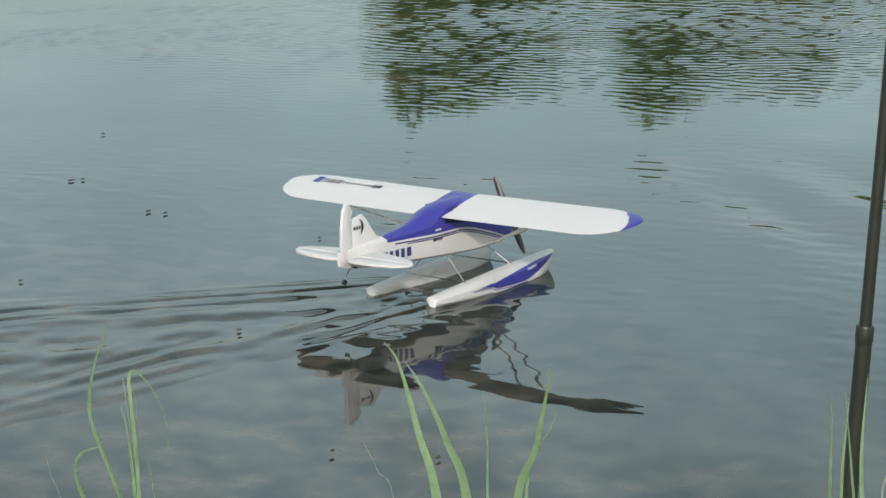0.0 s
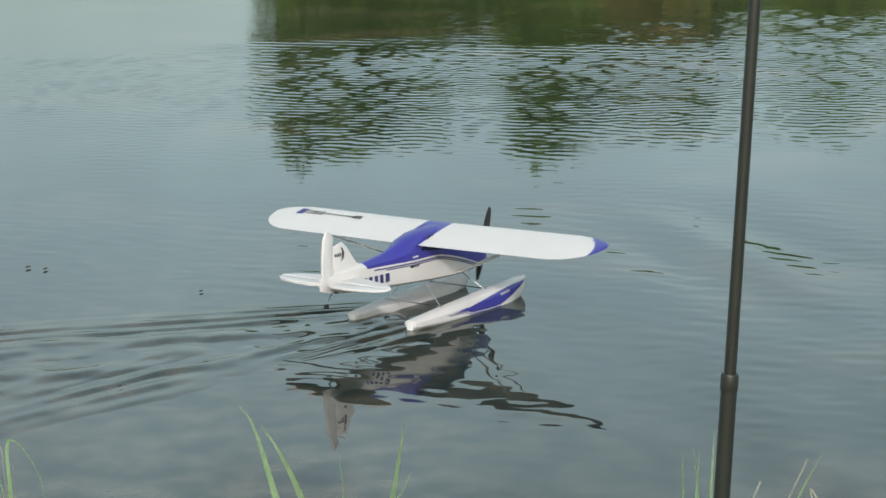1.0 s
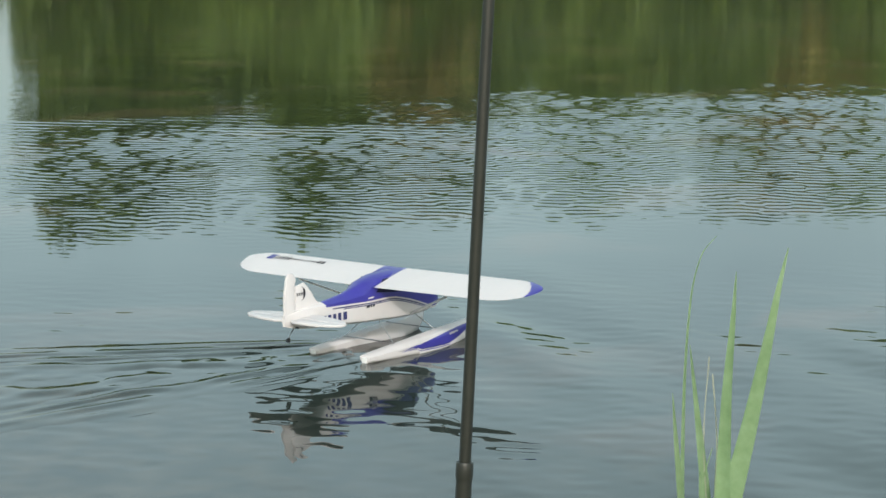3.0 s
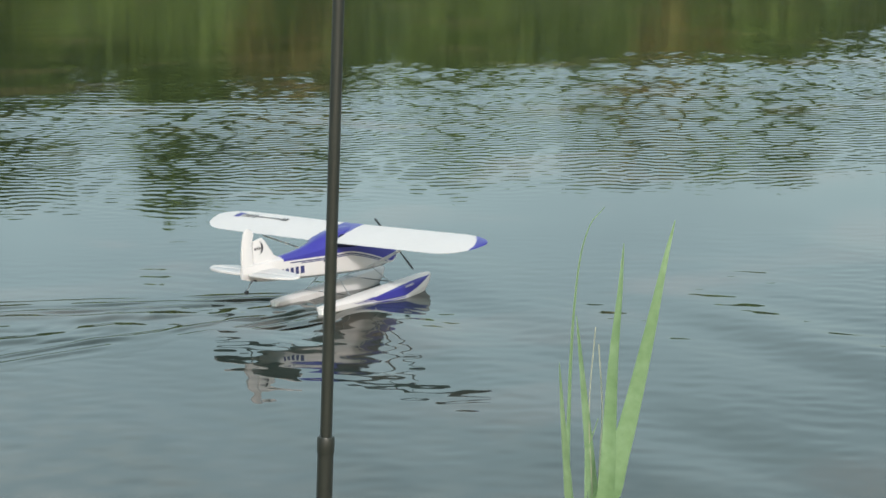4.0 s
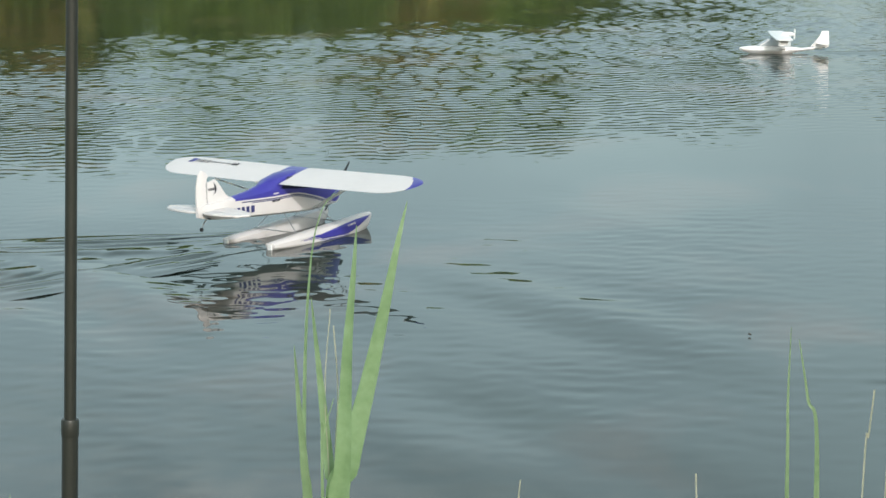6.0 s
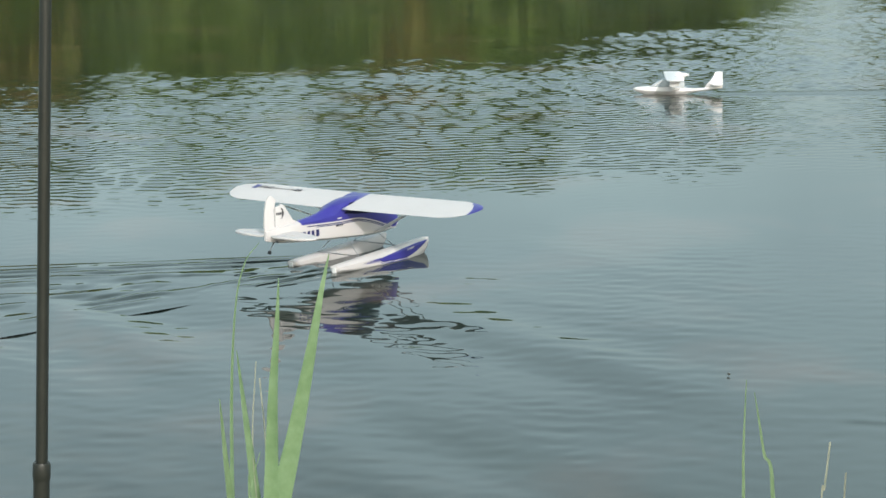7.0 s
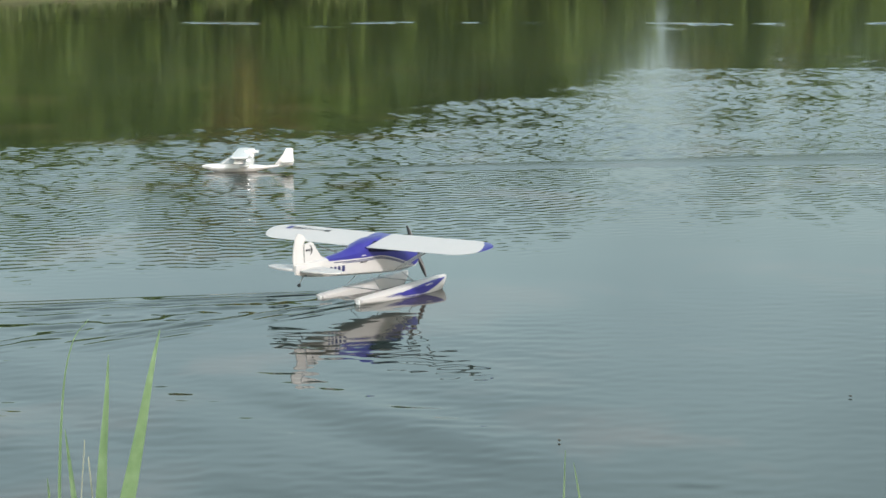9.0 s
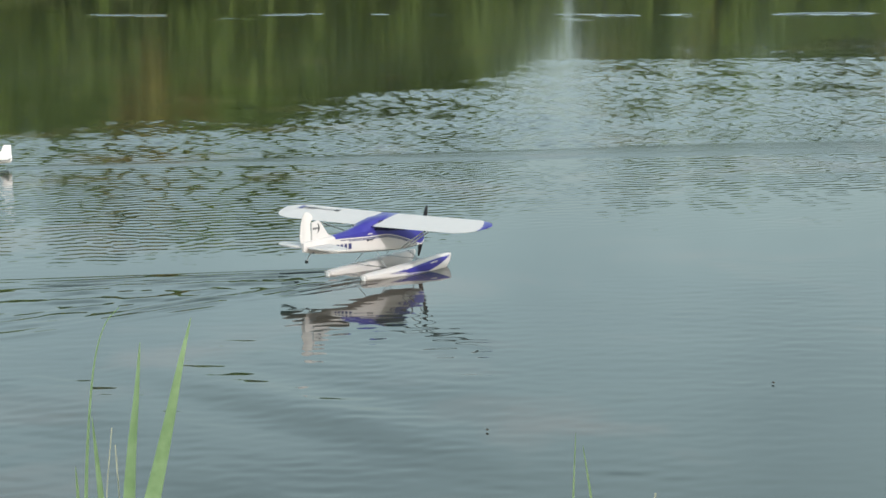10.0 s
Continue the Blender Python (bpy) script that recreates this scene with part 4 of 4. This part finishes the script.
reeds_thin = clump("thin drooping green and dry grass blades on the near bank", -1.41, 1.90, [
    (0.0052, False, (-1.402, 0.640), (-1.414, 0.690), (-1.434, 0.740), (-1.450, 0.790), (-1.441, 0.845), (-1.418, 0.902)),
    (0.0036, False, (-1.398, 0.640), (-1.400, 0.700), (-1.405, 0.765), (-1.413, 0.800)),
    (0.0012, True, (-1.404, 0.700), (-1.412, 0.790), (-1.416, 0.829)),
    (0.0032, False, (-1.385, 0.700), (-1.389, 0.790), (-1.391, 0.840), (-1.380, 0.848), (-1.357, 0.826), (-1.342, 0.792), (-1.341, 0.736)),
    (0.0085, False, (-1.455, 0.640), (-1.474, 0.672), (-1.485, 0.708), (-1.474, 0.730), (-1.444, 0.744)),
    (0.0014, True, (-1.515, 0.646), (-1.529, 0.688), (-1.536, 0.716)),
    (0.0022, False, (-1.358, 0.640), (-1.362, 0.690), (-1.369, 0.738)),
    (0.0010, True, (-1.395, 0.690), (-1.391, 0.770), (-1.391, 0.812)),
])
clump(THIN, -0.48, 1.70, [
    (0.0042, False, (-0.503, 0.870), (-0.503, 0.930), (-0.504, 0.980)),
    (0.0036, False, (-0.495, 0.870), (-0.494, 0.930), (-0.491, 0.976)),
    (0.0013, True, (-0.425, 0.870), (-0.414, 0.925), (-0.394, 0.975)),
])
clump("thin green and dry grass blades leaning apart on the near bank", -0.42, 1.60, [
    (0.0016, True, (-0.436, 0.911), (-0.424, 0.951), (-0.416, 0.976), (-0.410, 0.992)),
    (0.0028, False, (-0.401, 0.915), (-0.389, 0.955), (-0.375, 0.988), (-0.361, 1.016)),
    (0.0016, True, (-0.343, 0.922), (-0.357, 0.957), (-0.371, 0.981)),
    (0.0012, True, (-0.386, 0.917), (-0.384, 0.956), (-0.381, 0.974)),
    (0.0046, False, (-0.460, 0.880), (-0.464, 0.940), (-0.472, 1.013)),
    (0.0040, False, (-0.456, 0.880), (-0.459, 0.955), (-0.456, 1.025)),
    (0.0010, True, (-0.350, 0.920), (-0.362, 0.960), (-0.368, 0.990)),
])
clump("two dry grass stems on the near bank", 0.05, 1.60, [
    (0.0013, True, (-0.017, 0.960), (-0.015, 1.018), (-0.012, 1.050)),
    (0.0011, True, (0.137, 0.960), (0.136, 1.018), (0.135, 1.053)),
])


def build_litter():
    r = random.Random(9)
    spots = [(-5.24, 7.44, .05), (-4.73, 6.46, .06), (-4.70, 6.50, .04), (-4.11, 6.07, .05), (-4.03, 6.06, .04), (-5.0, 6.3, .03), (-3.3, 5.9, .03), (-2.95, 4.75, .03), (-3.9, 5.0, .03), (-2.2, 3.9, .022), (-1.95, 3.95, .026), (0.6, 6.3, .03), (1.7, 6.9, .03)]
    for x, y, s in spots:
        s *= 0.42
        bm = bmesh.new()
        n = 9
        rim = [(x + math.cos(k * math.tau / n) * s * r.uniform(.25, .6), y + math.sin(k * math.tau / n) * s * r.uniform(.4, 1.0)) for k in range(n)]
        slab(bm, rim, 0.003, 2, 0.007)
        me = bpy.data.meshes.new("floating_leaf")
        bm.to_mesh(me)
        bm.free()
        me.materials.append(DEBRIS)
        tagged(new("floating_leaf", me), "dark wet scrap of leaf floating on the lake", "leaf litter", group="leaf scraps on the water")


build_litter()


# ---- what moves ----
PLANE = [
    (0.0, -2.535, 5.372, 78.8), (0.5, -2.459, 5.571, 77.4), (1.0, -2.381, 5.776, 75.9), (1.5, -2.312, 5.937, 75.3), (2.0, -2.205, 6.118, 74.0),
    (2.5, -2.079, 6.382, 71.5), (3.0, -1.951, 6.606, 69.0), (3.2, -1.903, 6.718, 67.7), (4.3, -1.623, 7.156, 62.4), (4.5, -1.558, 7.249, 61.7),
    (5.0, -1.422, 7.420, 60.5), (5.5, -1.243, 7.578, 59.1), (5.7, -1.181, 7.664, 58.7), (6.8, -0.874, 8.048, 57.9), (7.0, -0.804, 8.110, 57.8),
    (7.5, -0.619, 8.343, 56.8), (8.0, -0.412, 8.591, 55.1), (8.5, -0.219, 8.775, 53.3), (9.0, -0.006, 8.954, 51.2), (9.5, 0.197, 9.195, 49.3), (10.0, 0.400, 9.318, 46.7),
]
BOAT = [(0.0, 6.132, 16.62), (2.0, 4.551, 16.22), (4.0, 3.019, 15.72), (5.5, 1.952, 15.32), (5.7, 1.814, 15.27), (6.8, 1.093, 15.07), (7.5, 0.530, 15.00), (8.0, 0.085, 14.92), (8.5, -0.429, 14.75), (9.0, -1.002, 14.54), (9.5, -1.683, 14.50), (10.0, -2.405, 14.37)]
SUNK, FIT = 0.038, 1.0245  # how deep the floats ride, and the size that goes with it
YAW = -3.0  # between the wing's normal and the fuselage


def motions():
    seaplane.scale = (FIT, FIT, FIT)
    walk(seaplane, [(t, pose(x * FIT + 0.006, y * FIT, -SUNK, -1.15, 0, hd + YAW)) for t, x, y, hd in PLANE])
    trail = [float(np.interp(t, (0, 2.5, 4.5, 5.5, 7.5, 10), (52, 40, 28, 25, 28, 22))) for t, *_ in PLANE]
    walk(wake, [(t, pose(x * FIT - 0.12 * math.cos(radians(hd)), y * FIT - 0.12 * math.sin(radians(hd)), 0, 0, 0, a)) for (t, x, y, hd), a in zip(PLANE, trail)])
    rows = []
    for i, (t, x, y) in enumerate(BOAT):
        hd = 186 - 1.0 * t if t < 8 else 178 + 1.5 * (t - 8)
        rows.append((t, pose(x, y, 0, 0, 0, hd)))
    walk(flying_boat, rows)
    walk(boat_wake, [(t, m @ pose(-0.28, 0, 0, 0, 0, a)) for (t, m), a in zip(rows, np.interp([r[0] for r in BOAT], (0, 6.8, 8, 9, 10), (0, 6, 9, 8, 6)).tolist())])
    walk(rudder, [(t, pose(-0.493, 0, 0.196, 0, 0, -a)) for t, a in ((0, -10), (4.5, 0), (7.5, 10), (9, 22), (10, 33))])
    # reeds lean in the wind
    walk(reeds_tall, [(t, pose(-0.14, 1.3, 0.22, 0, a, 0)) for t, a in ((0.0, -1.2), (1.5, -1.7), (2.5, -2.5), (3.0, -2.1), (4.5, 0.15), (5.5, 0.40), (7.5, -1.40), (9.0, -0.65), (10.0, 0.38))])
    walk(reeds_side, [(t, pose(0.19, 1.35, 0.22, 0, a, 0)) for t, a in ((0.0, 0.2), (5.5, 0.2), (7.5, 0.03), (8.5, -0.09), (9.0, 0.1), (9.5, 0.45), (10.0, 0.6))])
    walk(reeds_arch, [(t, pose(-0.86, 1.7, 0.22, 0, a, 0)) for t, a in ((0.0, -0.02), (0.5, -0.34), (1.0, -0.41), (10.0, -0.41))])
    walk(reeds_thin, [(t, pose(-1.41, 1.9, 0.22, 0, a, 0)) for t, a in ((0.0, -0.03), (0.5, 1.84), (10.0, 1.84))])
    walk(propeller, [(i / 10, pose(0.262, 0, 0.205, -26 + 76 * i, 0, 0)) for i in range(101)])
    walk(pusher, [(i / 10, pose(-0.080, 0, 0.146, 81 * i, 0, 0)) for i in range(101)])


motions()
